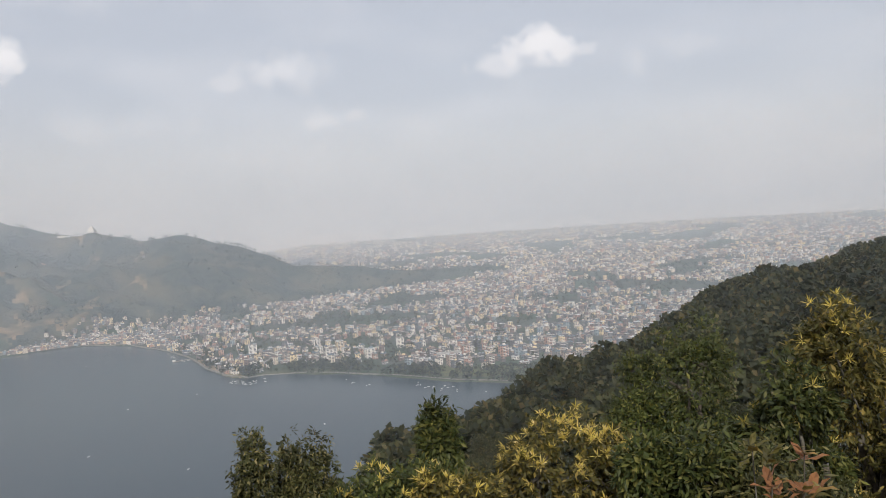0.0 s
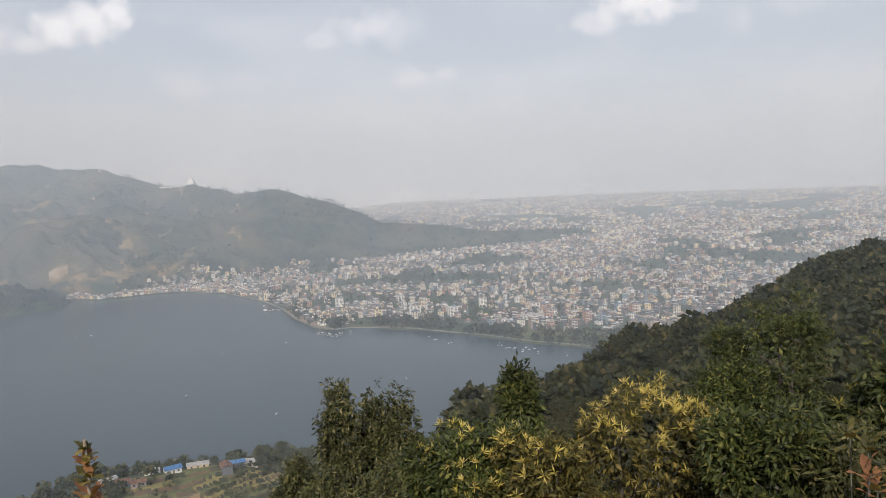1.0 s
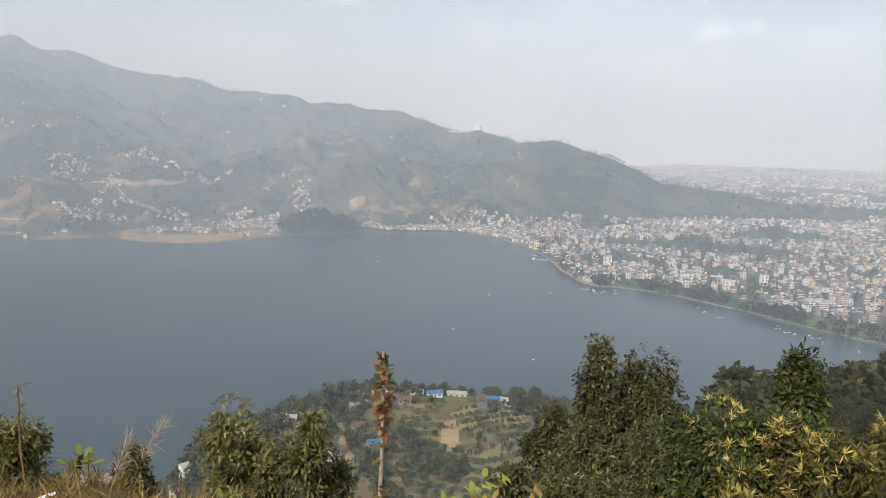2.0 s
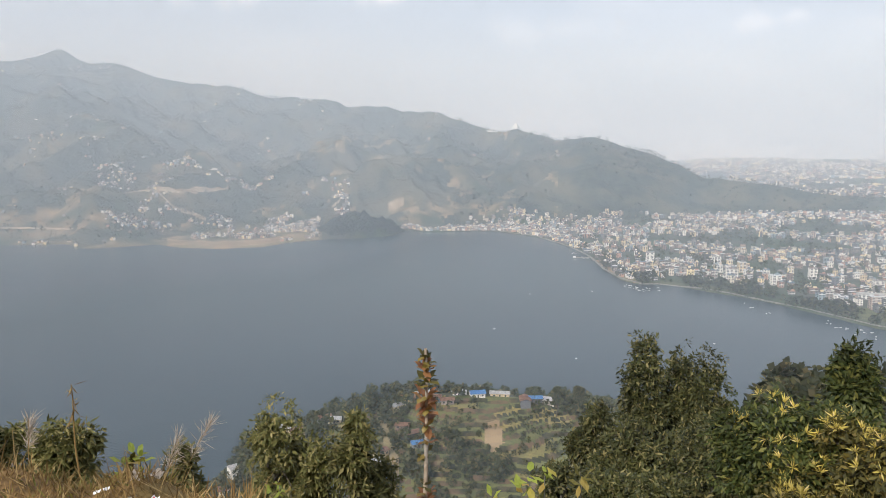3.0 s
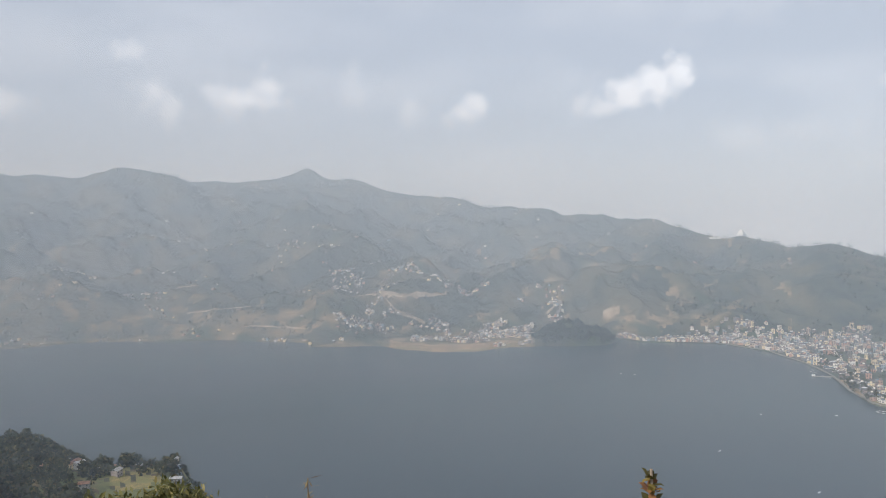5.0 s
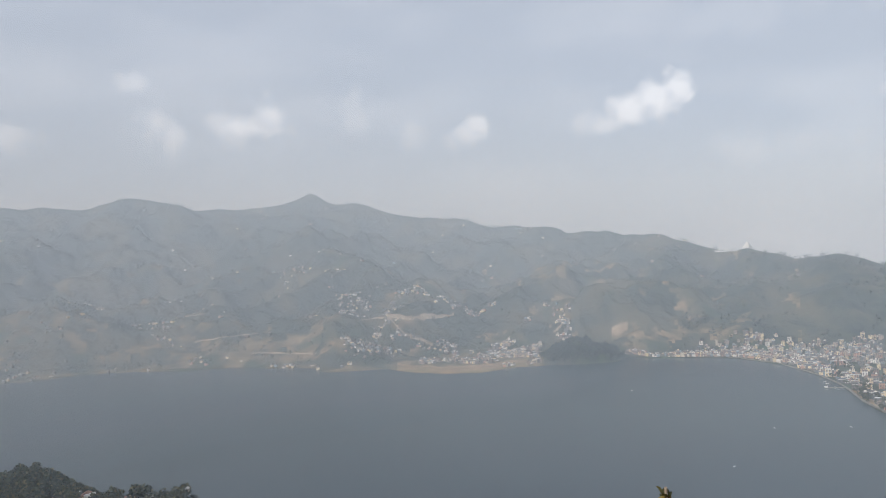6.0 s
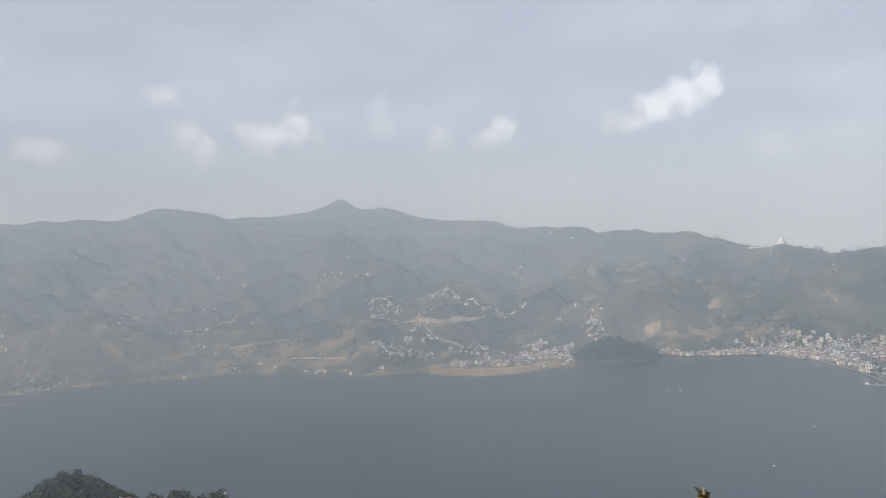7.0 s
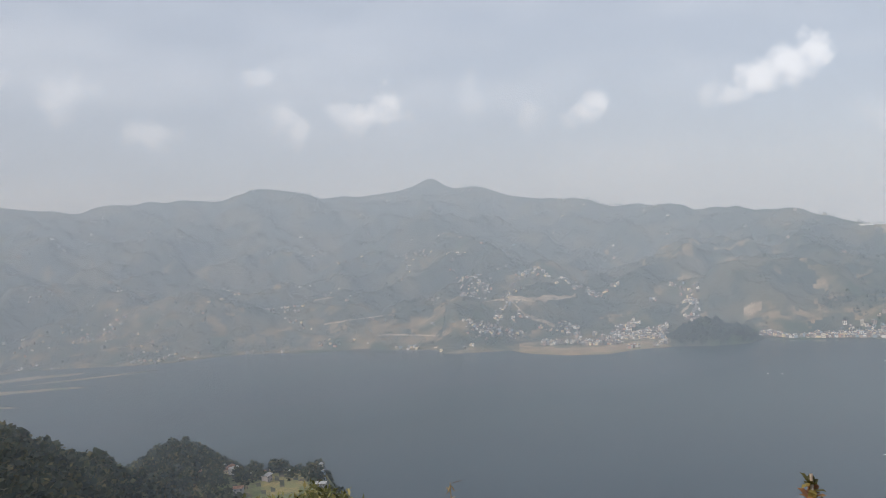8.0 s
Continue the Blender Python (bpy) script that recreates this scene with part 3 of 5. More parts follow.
M_WEED = leafy("olive_weeds", (0.10, 0.10, 0.02), (0.22, 0.20, 0.045), (0.34, 0.28, 0.06), 0.3, 0.6, 2.0)


def spot(az, r, z=None):
    x, y = -math.sin(radians(az)) * r, math.cos(radians(az)) * r
    return Vector((x, y, height(x, y) if z is None else z))


# ---------------------------------------------------------------- trees close to the viewpoint
# azimuth, height angle of the top, distance, crown width, crown depth, leaf kind, lobes, sprays, leaf length, label, blossoms
CLOSE = [
    (14.8, -15.3, 19.0, 2.2, 4.8, "oak", 12, 2200, 0.19, "dense dark olive oak standing on the steep slope", 0),
    (12.2, -16.1, 19.4, 1.5, 4.4, "oak", 9, 1400, 0.19, "slim dark oak grown together with its larger neighbour", 0),
    (10.6, -16.2, 19.8, 2.1, 4.6, "oak", 11, 1900, 0.19, "broad dark olive oak with an upright top on the slope", 0),
    (18.6, -20.5, 18.0, 1.7, 3.0, "oak", 9, 1300, 0.18, "small dark oak leaning out from the larger ones", 0),
    (-7.4, -15.2, 11.5, 4.3, 3.6, "warm", 11, 2400, 0.14, "chestnut-like tree covered in yellow blossom spikes", 470),
    (5.0, -18.6, 11.0, 2.6, 2.6, "green", 7, 1200, 0.14, "glossy green tree with a few pale blossom spikes", 45),
    (-13.5, -17.6, 11.5, 2.4, 3.0, "warm", 6, 1000, 0.14, "low yellow-green tree with blossom spikes beside the chestnut", 90),
    (-16.6, -9.0, 21.0, 4.6, 6.4, "green", 14, 3200, 0.18, "tall leafy green tree rising above the forest edge", 0),
    (-29.8, -7.9, 12.0, 3.0, 3.6, "warm", 8, 1700, 0.15, "olive-brown tree with scattered yellow blossom spikes", 110),
    (-24.6, -11.6, 11.0, 1.9, 2.6, "green", 6, 900, 0.15, "green tree with a tuft of yellow blossom spikes", 34),
    (1.6, -14.7, 15.5, 1.7, 2.8, "green", 6, 900, 0.20, "upright tree with long drooping light green leaves", 0),
    (-18.0, -16.4, 9.5, 2.1, 2.4, "green", 7, 1100, 0.15, "broad green tree with glossy leaves on the slope", 0),
    (-25.0, -17.2, 9.0, 2.4, 2.4, "oak", 7, 1000, 0.14, "dark shrubby tree in the undergrowth", 0),
    (-0.2, -19.2, 10.0, 2.3, 2.0, "warm", 6, 1000, 0.14, "low yellow-green tree beside the blossoming chestnut", 100),
    (67.5, -17.2, 9.0, 1.75, 1.5, "dark", 7, 900, 0.13, "dense olive bush at the edge of the grass", 0),
    (71.5, -17.6, 9.5, 1.6, 1.5, "dark", 6, 700, 0.13, "olive bush growing against its neighbour", 0),
    (62.9, -19.3, 9.2, 0.9, 1.1, "dark", 5, 420, 0.12, "small olive bush with upright shoots", 0),
    (59.1, -19.4, 8.6, 0.95, 1.2, "dark", 6, 520, 0.12, "rounded olive bush with upright shoots at the edge", 0),
    (51.0, -22.6, 8.5, 0.5, 0.7, "dark", 4, 200, 0.12, "small dark sapling bush at the edge", 0),
    (43.7, -19.8, 11.5, 1.7, 3.4, "dark", 13, 1500, 0.14, "young olive-green tree below the grassy edge", 0),
    (40.2, -22.3, 11.0, 1.2, 2.6, "dark", 10, 900, 0.13, "young olive-green tree with thin stems", 0),
    (37.7, -21.0, 9.5, 0.75, 1.7, "dark", 8, 620, 0.12, "slender young tree with narrow leaves", 0),
    (35.8, -24.4, 10.0, 1.0, 1.8, "dark", 8, 620, 0.12, "low leafy tree leaning over the slope", 0),
    (16.4, -21.8, 14.5, 2.4, 2.6, "oak", 10, 1500, 0.16, "low dark oak filling the slope below the tall ones", 0),
    (12.6, -22.3, 14.0, 2.4, 2.4, "oak", 10, 1500, 0.16, "spreading dark oak scrub below the tall oaks", 0),
    (20.6, -24.8, 15.0, 2.3, 2.4, "oak", 9, 1300, 0.16, "rounded dark oak scrub on the slope", 0),
    (15.0, -25.3, 11.0, 2.2, 1.8, "oak", 9, 1300, 0.14, "dense oak scrub at the foot of the oaks", 0),
    (21.9, -19.4, 440.0, 6.5, 9.0, "oak", 10, 900, 0.95, "tall dark tree beside the village on the spur", 0),
    (20.2, -19.3, 446.0, 9.5, 9.0, "oak", 12, 1100, 0.95, "broad dark tree at the end of the spur village", 0),
    (18.2, -20.0, 446.0, 7.0, 7.0, "oak", 9, 800, 0.95, "rounded dark tree on the spur above the lake", 0),
    (9.0, -21.0, 13.0, 2.8, 2.6, "oak", 10, 1500, 0.14, "olive tree between the oak and the chestnut", 0),
]
LEAF = {"oak": M_LEAF_OAK, "dark": M_LEAF_DARK, "green": M_LEAF_GREEN, "warm": M_LEAF_WARM}


def close_tree(az, el, r, width, deep, kind, count, n_sprays, leaf, label, blossoms):
    g = np.random.default_rng(int(abs(az * 10)) + 11)
    base = spot(az, r)
    top = EYE + r * math.tan(radians(el)) - base.z
    low = max(0.3, top - deep * (1.4 if deep > 1.55 else 1.1))
    lobes = lobes_for(g, width, top, low, count + 4)
    tree = empty("tree" if deep > 1.55 else "bush", base, label, "tree" if deep > 1.55 else "bush")
    part("trunk", trunk_mesh("trunk", g, lobes, top, 0.035 * max(top, 1.6) * 0.6, M_BARK), tree)
    leaf *= 0.72
    n_sprays = int(n_sprays * 1.2)
    me, p, d = crown("crown", g, lobes, n_sprays, 9, leaf, leaf * 0.36, LEAF[kind])
    part("crown", me, tree)
    # the shaded twigs and leaves inside
    inner = [(a, b, c, rx * 0.72, ry * 0.72, rz * 0.72) for a, b, c, rx, ry, rz in lobes]
    me2, _, _ = crown("inner_leaves", g, inner, n_sprays // 3, 7, leaf * 1.3, leaf * 0.55, LEAF[kind])
    part("inner_leaves", me2, tree)
    if blossoms:
        # star-like heads, mostly towards the light and the top
        score = d[:, 2] * 0.9 + d @ np.array(bearing(SUN_AZ)) * 0.5 + g.normal(size=len(d)) * 0.45
        heads = np.argsort(-score)[:blossoms]
        k = 15
        at = np.repeat(p[heads] + d[heads] * 0.05, k, 0)
        way = unit(np.repeat(d[heads] + [0, 0, 0.5], k, 0) * 0.55 + g.normal(size=(len(heads) * k, 3)) * 0.62)
        L = g.uniform(0.08, 0.16, len(at))
        v, f = leaves(at, way, L, np.full(len(at), 0.018), g, 0.1, 0.12)
        part("blossoms", mesh_of("blossoms", v, f, M_BLOOM), tree, "yellow star-shaped blossom spikes")


for row in CLOSE:
    close_tree(*row)

# low growth that fills the slope under the trees
LOW = []
for k, (w_, h_, mat_) in enumerate([(1.9, 1.5, M_LEAF_OAK), (1.6, 1.7, M_LEAF_GREEN), (2.1, 1.4, M_LEAF_WARM)]):
    g = np.random.default_rng(60 + k)
    lobes = lobes_for(g, w_, h_, 0.15, 9)
    model = empty("undergrowth_bush", (0, 0, -400), ["olive bush in the undergrowth of the slope", "green bush in the undergrowth of the slope", "yellow-green bush in the undergrowth of the slope"][k], "bush", "undergrowth of the slope")
    part("stems", trunk_mesh("stems", g, lobes, h_, 0.03, M_BARK, 0.04, 0), model)
    part("crown", crown("crown", g, lobes, 620, 8, 0.11, 0.045, mat_)[0], model)
    LOW.append(model)
g_low = np.random.default_rng(66)
low_at = []
for _ in range(7000):
    if len(low_at) >= 180:
        break
    az, r = g_low.uniform(-33, 49), g_low.uniform(6.5, 26)
    x, y = -math.sin(radians(az)) * r, math.cos(radians(az)) * r
    s = g_low.uniform(0.7, 1.3)
    z = height(x, y)
    if any((x - a) ** 2 + (y - b) ** 2 < 1.0 for a, b in low_at) or math.degrees(math.atan2(z + 1.75 * s - EYE, r)) > np.interp(az, [-33, -20, -12, 0, 12, 18, 24, 35, 49], [-12, -14, -19.5, -19.5, -19.8, -21.5, -26.5, -26.0, -25.0]):
        continue
    low_at.append((x, y))
    t = copy_thing(LOW[g_low.integers(0, 3) if az < 12 else 0], pose(x, y, z - 0.1, 0, 0, g_low.uniform(0, 360)))
    t.scale = (s, s, s)
for model in LOW:
    for o in (*model.children, model):
        bpy.data.objects.remove(o)

# ---------------------------------------------------------------- forest on the ridge
TREE_LINE = ([-36, -30.3, -28, -24.6, -21.6, -18.9, -16.1, -11.9, -8.4, -4, -0.5, 4, 6.8, 12], [-3.4, -4.1, -4.55, -5.0, -6.1, -7.6, -8.6, -9.9, -11.2, -12.9, -13.6, -15.0, -16.5, -18.5])
FOREST = []
for k in range(5):
    g = np.random.default_rng(100 + k)
    width, top = g.uniform(6.0, 7.6), g.uniform(9.5, 12.0)
    lobes = lobes_for(g, width, top, top * 0.25, 11)
    model = empty("forest_tree", (0, 0, -500), "broad dark green forest tree on the wooded ridge" if k < 4 else "rust-tinged forest tree on the wooded ridge", "tree", "trees of the ridge forest")
    part("trunk", trunk_mesh("trunk", g, lobes, top, 0.22, M_BARK, 0.04, 0), model)
    part("crown", crown("crown", g, lobes, 1700, 7, 0.30, 0.17, M_LEAF_WOOD if k < 4 else M_LEAF_RUSTY, 0.2)[0], model)
    FOREST.append(model)
placed = []
tries = 0
while len(placed) < 135 and tries < 9000:
    tries += 1
    az = rng.uniform(-36, 12.5)
    r = 24 * (300 / 24) ** rng.uniform(0.12, 1)
    x, y = -math.sin(radians(az)) * r, math.cos(radians(az)) * r
    if az > 4 and r > 230:
        continue
    gap = 3.6 + r * 0.006
    if any((x - a) ** 2 + (y - b) ** 2 < gap * gap for a, b in placed):
        continue
    z = height(x, y)
    if z < 150:
        continue
    s = rng.uniform(0.72, 1.12) * (0.55 if r < 45 else 0.8 if r < 90 else 1.0)
    # nothing may stand up in front of the valley
    if math.degrees(math.atan2(z + 11.5 * s - EYE, r)) > np.interp(az, TREE_LINE[0], TREE_LINE[1]):
        continue
    placed.append((x, y))
    t = copy_thing(FOREST[rng.choice(5, p=[0.24, 0.22, 0.22, 0.2, 0.12])], pose(x, y, z - 0.3, 0, 0, rng.uniform(0, 360)) @ Matrix.Scale(s, 4))
    t.scale = (s, s, s * rng.uniform(0.9, 1.1))
for model in FOREST:
    for o in (*model.children, model):
        bpy.data.objects.remove(o)


def woods(name, at, size, mat, label, clumps=34, seed=3, fine=1.0):
    """Far woods: each tree a loose heap of leaf clumps."""
    g = np.random.default_rng(seed)
    n = len(at)
    size = np.asarray(size).reshape(-1, 1, 1)
    d = unit(g.normal(size=(n, clumps, 3)) + [0, 0, 0.5])
    c = np.asarray(at)[:, None] + d * size * np.array([0.5, 0.5, 0.62]) * g.uniform(0.6, 1.05, (n, clumps, 1)) + [0, 0, 1] * size * 0.55
    way = unit(d + g.normal(size=d.shape) * 0.7)
    L = (size * g.uniform(0.28, 0.5, (n, clumps, 1)) * fine).reshape(-1)
    v, f = leaves((c - way * L.reshape(n, clumps, 1) * 0.5).reshape(-1, 3), way.reshape(-1, 3), L, L * 0.8, g, 0.2, 0.1)
    return tagged(new(name, mesh_of(name, v, f, mat)), label, "woods", kind="stuff")


def scatter(n, az0, az1, r0, r1, test=None, seed=1):
    g = np.random.default_rng(seed)
    az, r = g.uniform(az0, az1, n), np.sqrt(g.uniform(r0 ** 2, r1 ** 2, n))
    x, y = -np.sin(np.radians(az)) * r, np.cos(np.radians(az)) * r
    z = land(x, y)
    keep = z > 0.5
    if test is not None:
        keep &= test(x, y, az, r)
    return np.stack([x, y, z], 1)[keep]


on_field = lambda x, y, az, r: (fbm(x * 0.03, y * 0.03, 83) > 0.06) | ((r > 435) & (fbm(x * 0.03, y * 0.03, 84) > -0.05)) | (az < 18) | (az > 39) | (r < 290)
p0 = scatter(2200, -36, 13, 140, 480, lambda x, y, az, r: (land(x, y) > 150) & ((az < 5) | (r < 260)), 17)
sz = rng.uniform(7, 12, len(p0))
lim = np.interp(np.degrees(np.arctan2(-p0[:, 0], p0[:, 1])), TREE_LINE[0], TREE_LINE[1])
ok = np.degrees(np.arctan2(p0[:, 2] + sz * 1.1 - EYE, np.hypot(p0[:, 0], p0[:, 1]))) < lim
woods("ridge_woods", p0[ok], sz[ok], M_LEAF_WOOD, "dense dark green woods covering the ridge", 260, 18, 0.44)
p1 = scatter(1500, 12, 52, 120, 640, on_field, 2)
woods("spur_woods", p1, rng.uniform(5, 9.5, len(p1)), M_LEAF_SCRUB, "scattered dark green trees on the terraced spur", 60, 4, 0.85)
p1b = scatter(6000, 17, 48, 300, 470, lambda x, y, az, r: (fbm(x * 0.03, y * 0.03, 82) > 0.0) | (az > 36.5), 22)
woods("spur_shrubs", p1b[:1500], np.random.default_rng(23).uniform(1.2, 3.8, len(p1b[:1500])), M_LEAF_SCRUB, "olive shrubs along the terrace banks of the spur", 40, 24, 0.8)
p2 = scatter(1500, 64, 79, 380, 960, lambda x, y, az, r: (fbm(x * 0.02, y * 0.02, 85) > 0.03) | (r > 800) | (az > 74), 5)
woods("village_spur_woods", p2, rng.uniform(5, 10, len(p2)), M_LEAF_WOOD, "dark trees between the fields of the farther spur", 44, 6)
p3 = scatter(2300, 78, 97, 250, 900, None, 7)
woods("hillside_forest", p3, rng.uniform(7, 12, len(p3)), M_LEAF_WOOD, "dense dark forest on the shaded hillside", 42, 8, 0.9)
p4 = scatter(6500, -30, 30, 1250, 3400, lambda x, y, az, r: (fbm(x * 0.006, y * 0.006, 87) > 0.07) | (fbm(x * 0.02, y * 0.02, 86) > 0.16), 9)
woods("town_trees", p4, rng.uniform(8, 15, len(p4)), M_LEAF_WOOD, "dark trees in groves between the town houses", 14, 10)
p5 = scatter(3600, -8, 21, 1200, 1850, lambda x, y, az, r: (r - table(SHORE, az) < 95) & (r - table(SHORE, az) > 14) & (fbm(x * 0.01, y * 0.01, 88) > -0.03), 11)
woods("shore_trees", p5, rng.uniform(8, 15, len(p5)), M_LEAF_WOOD, "dark trees lining the lake shore below the town", 20, 12)
p6 = scatter(9000, 1, 95, 2050, 4200, lambda x, y, az, r: (r > table(FOOT, az) + 20) & (fbm(x * 0.005, y * 0.005, 89) > -0.05), 13)
woods("mountain_woods", p6, rng.uniform(9, 17, len(p6)), M_LEAF_FAR, "continuous woods on the far mountain slopes", 10, 14)
p6b = scatter(5200, 41, 95, 2000, 3200, lambda x, y, az, r: (r - table(SHORE, az) > 16) & (r - table(SHORE, az) < 650) & (fbm(x * 0.014, y * 0.014, 90) > 0.03) & ((az > 51) | (r - table(SHORE, az) > 170)), 25)
woods("farm_trees", p6b, np.random.default_rng(26).uniform(6, 13, len(p6b)), M_LEAF_FAR, "dark trees and hedges between the farms by the lake", 10, 27)
p7 = scatter(26000, 33.6, 41, 2000, 2300, lambda x, y, az, r: np.hypot(x + 1303, y - 1712) < 118, 15)[:620]
woods("knoll_woods", p7, rng.uniform(7, 11, len(p7)), M_LEAF_FAR, "dark wooded knoll at the lake shore", 24, 16)


# ---------------------------------------------------------------- houses
def paint(name, colours, per, rough=0.85):
    """Wall paint: one of several colours for each house, some dark as shaded walls, with streaks of weather."""
    m = bpy.data.materials.new(name)
    m.use_nodes = True
    nt = m.node_tree
    b = nt.nodes["Principled BSDF"]
    b.inputs["Roughness"].default_value = rough
    b.inputs["Specular IOR Level"].default_value = 0.2
    fac = nt.nodes.new("ShaderNodeNewGeometry").outputs["Random Per Island"] if per == "island" else nt.nodes.new("ShaderNodeObjectInfo").outputs["Random"]
    ramp = nt.nodes.new("ShaderNodeValToRGB")
    ramp.color_ramp.interpolation = "CONSTANT"
    e = ramp.color_ramp.elements
    e[0].color, e[0].position = (*colours[0], 1), 0.0
    e[1].color, e[1].position = (*colours[1], 1), 1 / len(colours)
    for k in range(2, len(colours)):
        n = e.new(k / len(colours))
        n.color = (*colours[k], 1)
    nt.links.new(fac, ramp.inputs["Fac"])
    noise_ = nt.nodes.new("ShaderNodeTexNoise")
    noise_.inputs["Scale"].default_value, noise_.inputs["Detail"].default_value = 0.6, 6.0
    nt.links.new(nt.nodes.new("ShaderNodeNewGeometry").outputs["Position"], noise_.inputs["Vector"])
    mr = nt.nodes.new("ShaderNodeMapRange")
    mr.inputs["To Min"].default_value, mr.inputs["To Max"].default_value = 0.65, 1.15
    nt.links.new(noise_.outputs["Fac"], mr.inputs["Value"])
    hs = nt.nodes.new("ShaderNodeHueSaturation")
    nt.links.new(ramp.outputs[0], hs.inputs["Color"])
    nt.links.new(mr.outputs[0], hs.inputs["Value"])
    nt.links.new(hs.outputs[0], b.inputs["Base Color"])
    return m


# the darkest wall tones put missing shade on the houses into their colour
WALLS = [(0.84, 0.79, 0.71), (0.26, 0.25, 0.24), (0.70, 0.56, 0.36), (0.24, 0.17, 0.14), (0.82, 0.77, 0.70), (0.46, 0.35, 0.28), (0.17, 0.17, 0.18), (0.72, 0.64, 0.52), (0.30, 0.36, 0.40), (0.52, 0.31, 0.22), (0.84, 0.70, 0.44), (0.20, 0.17, 0.15), (0.36, 0.30, 0.26), (0.14, 0.13, 0.13)]
ROOFS = [(0.36, 0.34, 0.32), (0.20, 0.19, 0.18), (0.50, 0.48, 0.46), (0.27, 0.18, 0.15), (0.16, 0.22, 0.28), (0.66, 0.66, 0.66), (0.13, 0.12, 0.12)]
M_WALLS, M_WALLS_EACH = paint("town_walls", WALLS, "island"), paint("house_walls", WALLS, "object")
M_ROOFS, M_ROOFS_EACH = paint("town_roofs", ROOFS, "island"), paint("house_roofs", ROOFS, "object")
M_PANE = material("dark_window_glass", (0.03, 0.035, 0.04), (0.07, 0.075, 0.08), 0.4, 0.15, spec=0.5)
M_WHITE = material("white_plaster", (0.66, 0.64, 0.60), (0.80, 0.78, 0.75), 0.5, 0.8)
M_CONCRETE = material("grey_concrete", (0.30, 0.29, 0.27), (0.45, 0.43, 0.40), 0.6, 0.9)

CUBE_F = np.array([[0, 1, 5, 4], [1, 2, 6, 5], [2, 3, 7, 6], [3, 0, 4, 7], [4, 5, 6, 7]])


def boxes(c, half, turn):
    """Upright boxes, open below: centres of the base, half widths and height, turn in radians."""
    n = len(c)
    k = np.array([[-1, -1, 0], [1, -1, 0], [1, 1, 0], [-1, 1, 0], [-1, -1, 1], [1, -1, 1], [1, 1, 1], [-1, 1, 1]], float)
    v = k[None] * np.asarray(half)[:, None]
    cs, sn = np.cos(turn)[:, None], np.sin(turn)[:, None]
    x, y = v[..., 0] * cs - v[..., 1] * sn, v[..., 0] * sn + v[..., 1] * cs
    v = np.stack([x, y, v[..., 2]], -1) + np.asarray(c)[:, None]
    f = (np.arange(n)[:, None, None] * 8 + CUBE_F[None]).reshape(-1, 4)
    return v.reshape(-1, 3), f


def town(name, at, low, high, label, windows=True, seed=1, wide=(3.2, 6.5)):
    """Many houses, too many to count: walls, roof slabs with stair heads, and rows of windows."""
    g = np.random.default_rng(seed)
    n = len(at)
    storeys = np.clip(np.round(low + (high - low) * g.beta(1.6, 2.6, n)), 1, 9)
    half = np.stack([g.uniform(*wide, n), g.uniform(*wide, n), storeys * 3.0 + 2.0], 1)
    turn = (np.radians(rng.choice([20, 28, 35, 110], n)) + g.normal(size=n) * 0.12)
    base = at - [0, 0, 2.0]
    pieces, idx = [], []
    v, f = boxes(base, half, turn)
    pieces.append((v, f)); idx += [0] * len(f)
    slab = half.copy(); slab[:, :2] += 0.35; slab[:, 2] = 0.5
    v, f = boxes(base + np.stack([0 * turn, 0 * turn, half[:, 2]], 1), slab, turn)
    pieces.append((v, f)); idx += [1] * len(f)
    head = g.random(n) < 0.6
    hh = np.stack([half[:, 0] * 0.4, half[:, 1] * 0.4, np.full(n, 2.4)], 1)[head]
    off = np.stack([np.cos(turn) * half[:, 0] * 0.4, np.sin(turn) * half[:, 0] * 0.4, half[:, 2] + 0.4], 1)
    v, f = boxes((base + off)[head], hh, turn[head])
    pieces.append((v, f)); idx += [0] * len(f)
    if windows:
        for k in range(int(storeys.max())):
            on = storeys > k
            for s in (0, 1, 2, 3):
                a = turn[on] + s * math.pi / 2
                out = half[on, 1 if s % 2 else 0]
                along = half[on, 0 if s % 2 else 1]
                nx, ny = np.cos(a), np.sin(a)
                facing = (nx * base[on, 0] + ny * base[on, 1]) < 0
                for q in (-0.5, 0.5):
                    c = base[on] + np.stack([nx * (out + 0.04) - ny * along * q, ny * (out + 0.04) + nx * along * q, np.full(on.sum(), 2.0 + k * 3.0 + 1.0)], 1)
                    w, hgt = along * 0.28, 1.35
                    tx, ty = -ny * w, nx * w
                    vv = np.stack([np.stack([c[:, 0] - tx, c[:, 1] - ty, c[:, 2]], 1), np.stack([c[:, 0] + tx, c[:, 1] + ty, c[:, 2]], 1),
                                   np.stack([c[:, 0] + tx, c[:, 1] + ty, c[:, 2] + hgt], 1), np.stack([c[:, 0] - tx, c[:, 1] - ty, c[:, 2] + hgt], 1)], 1)[facing]
                    pieces.append((vv.reshape(-1, 3), np.arange(len(vv) * 4).reshape(-1, 4))); idx += [2] * len(vv)
    v, f = joined(pieces)
    return tagged(new(name, mesh_of(name, v, f, [M_WALLS, M_ROOFS, M_PANE], idx)), label, "town", kind="stuff")


def block(bm, x, y, z, hx, hy, h):
    bmesh.ops.create_cube(bm, size=1.0, matrix=Matrix.Translation((x, y, z + h / 2)) @ Matrix.Diagonal((hx * 2, hy * 2, h, 1)))


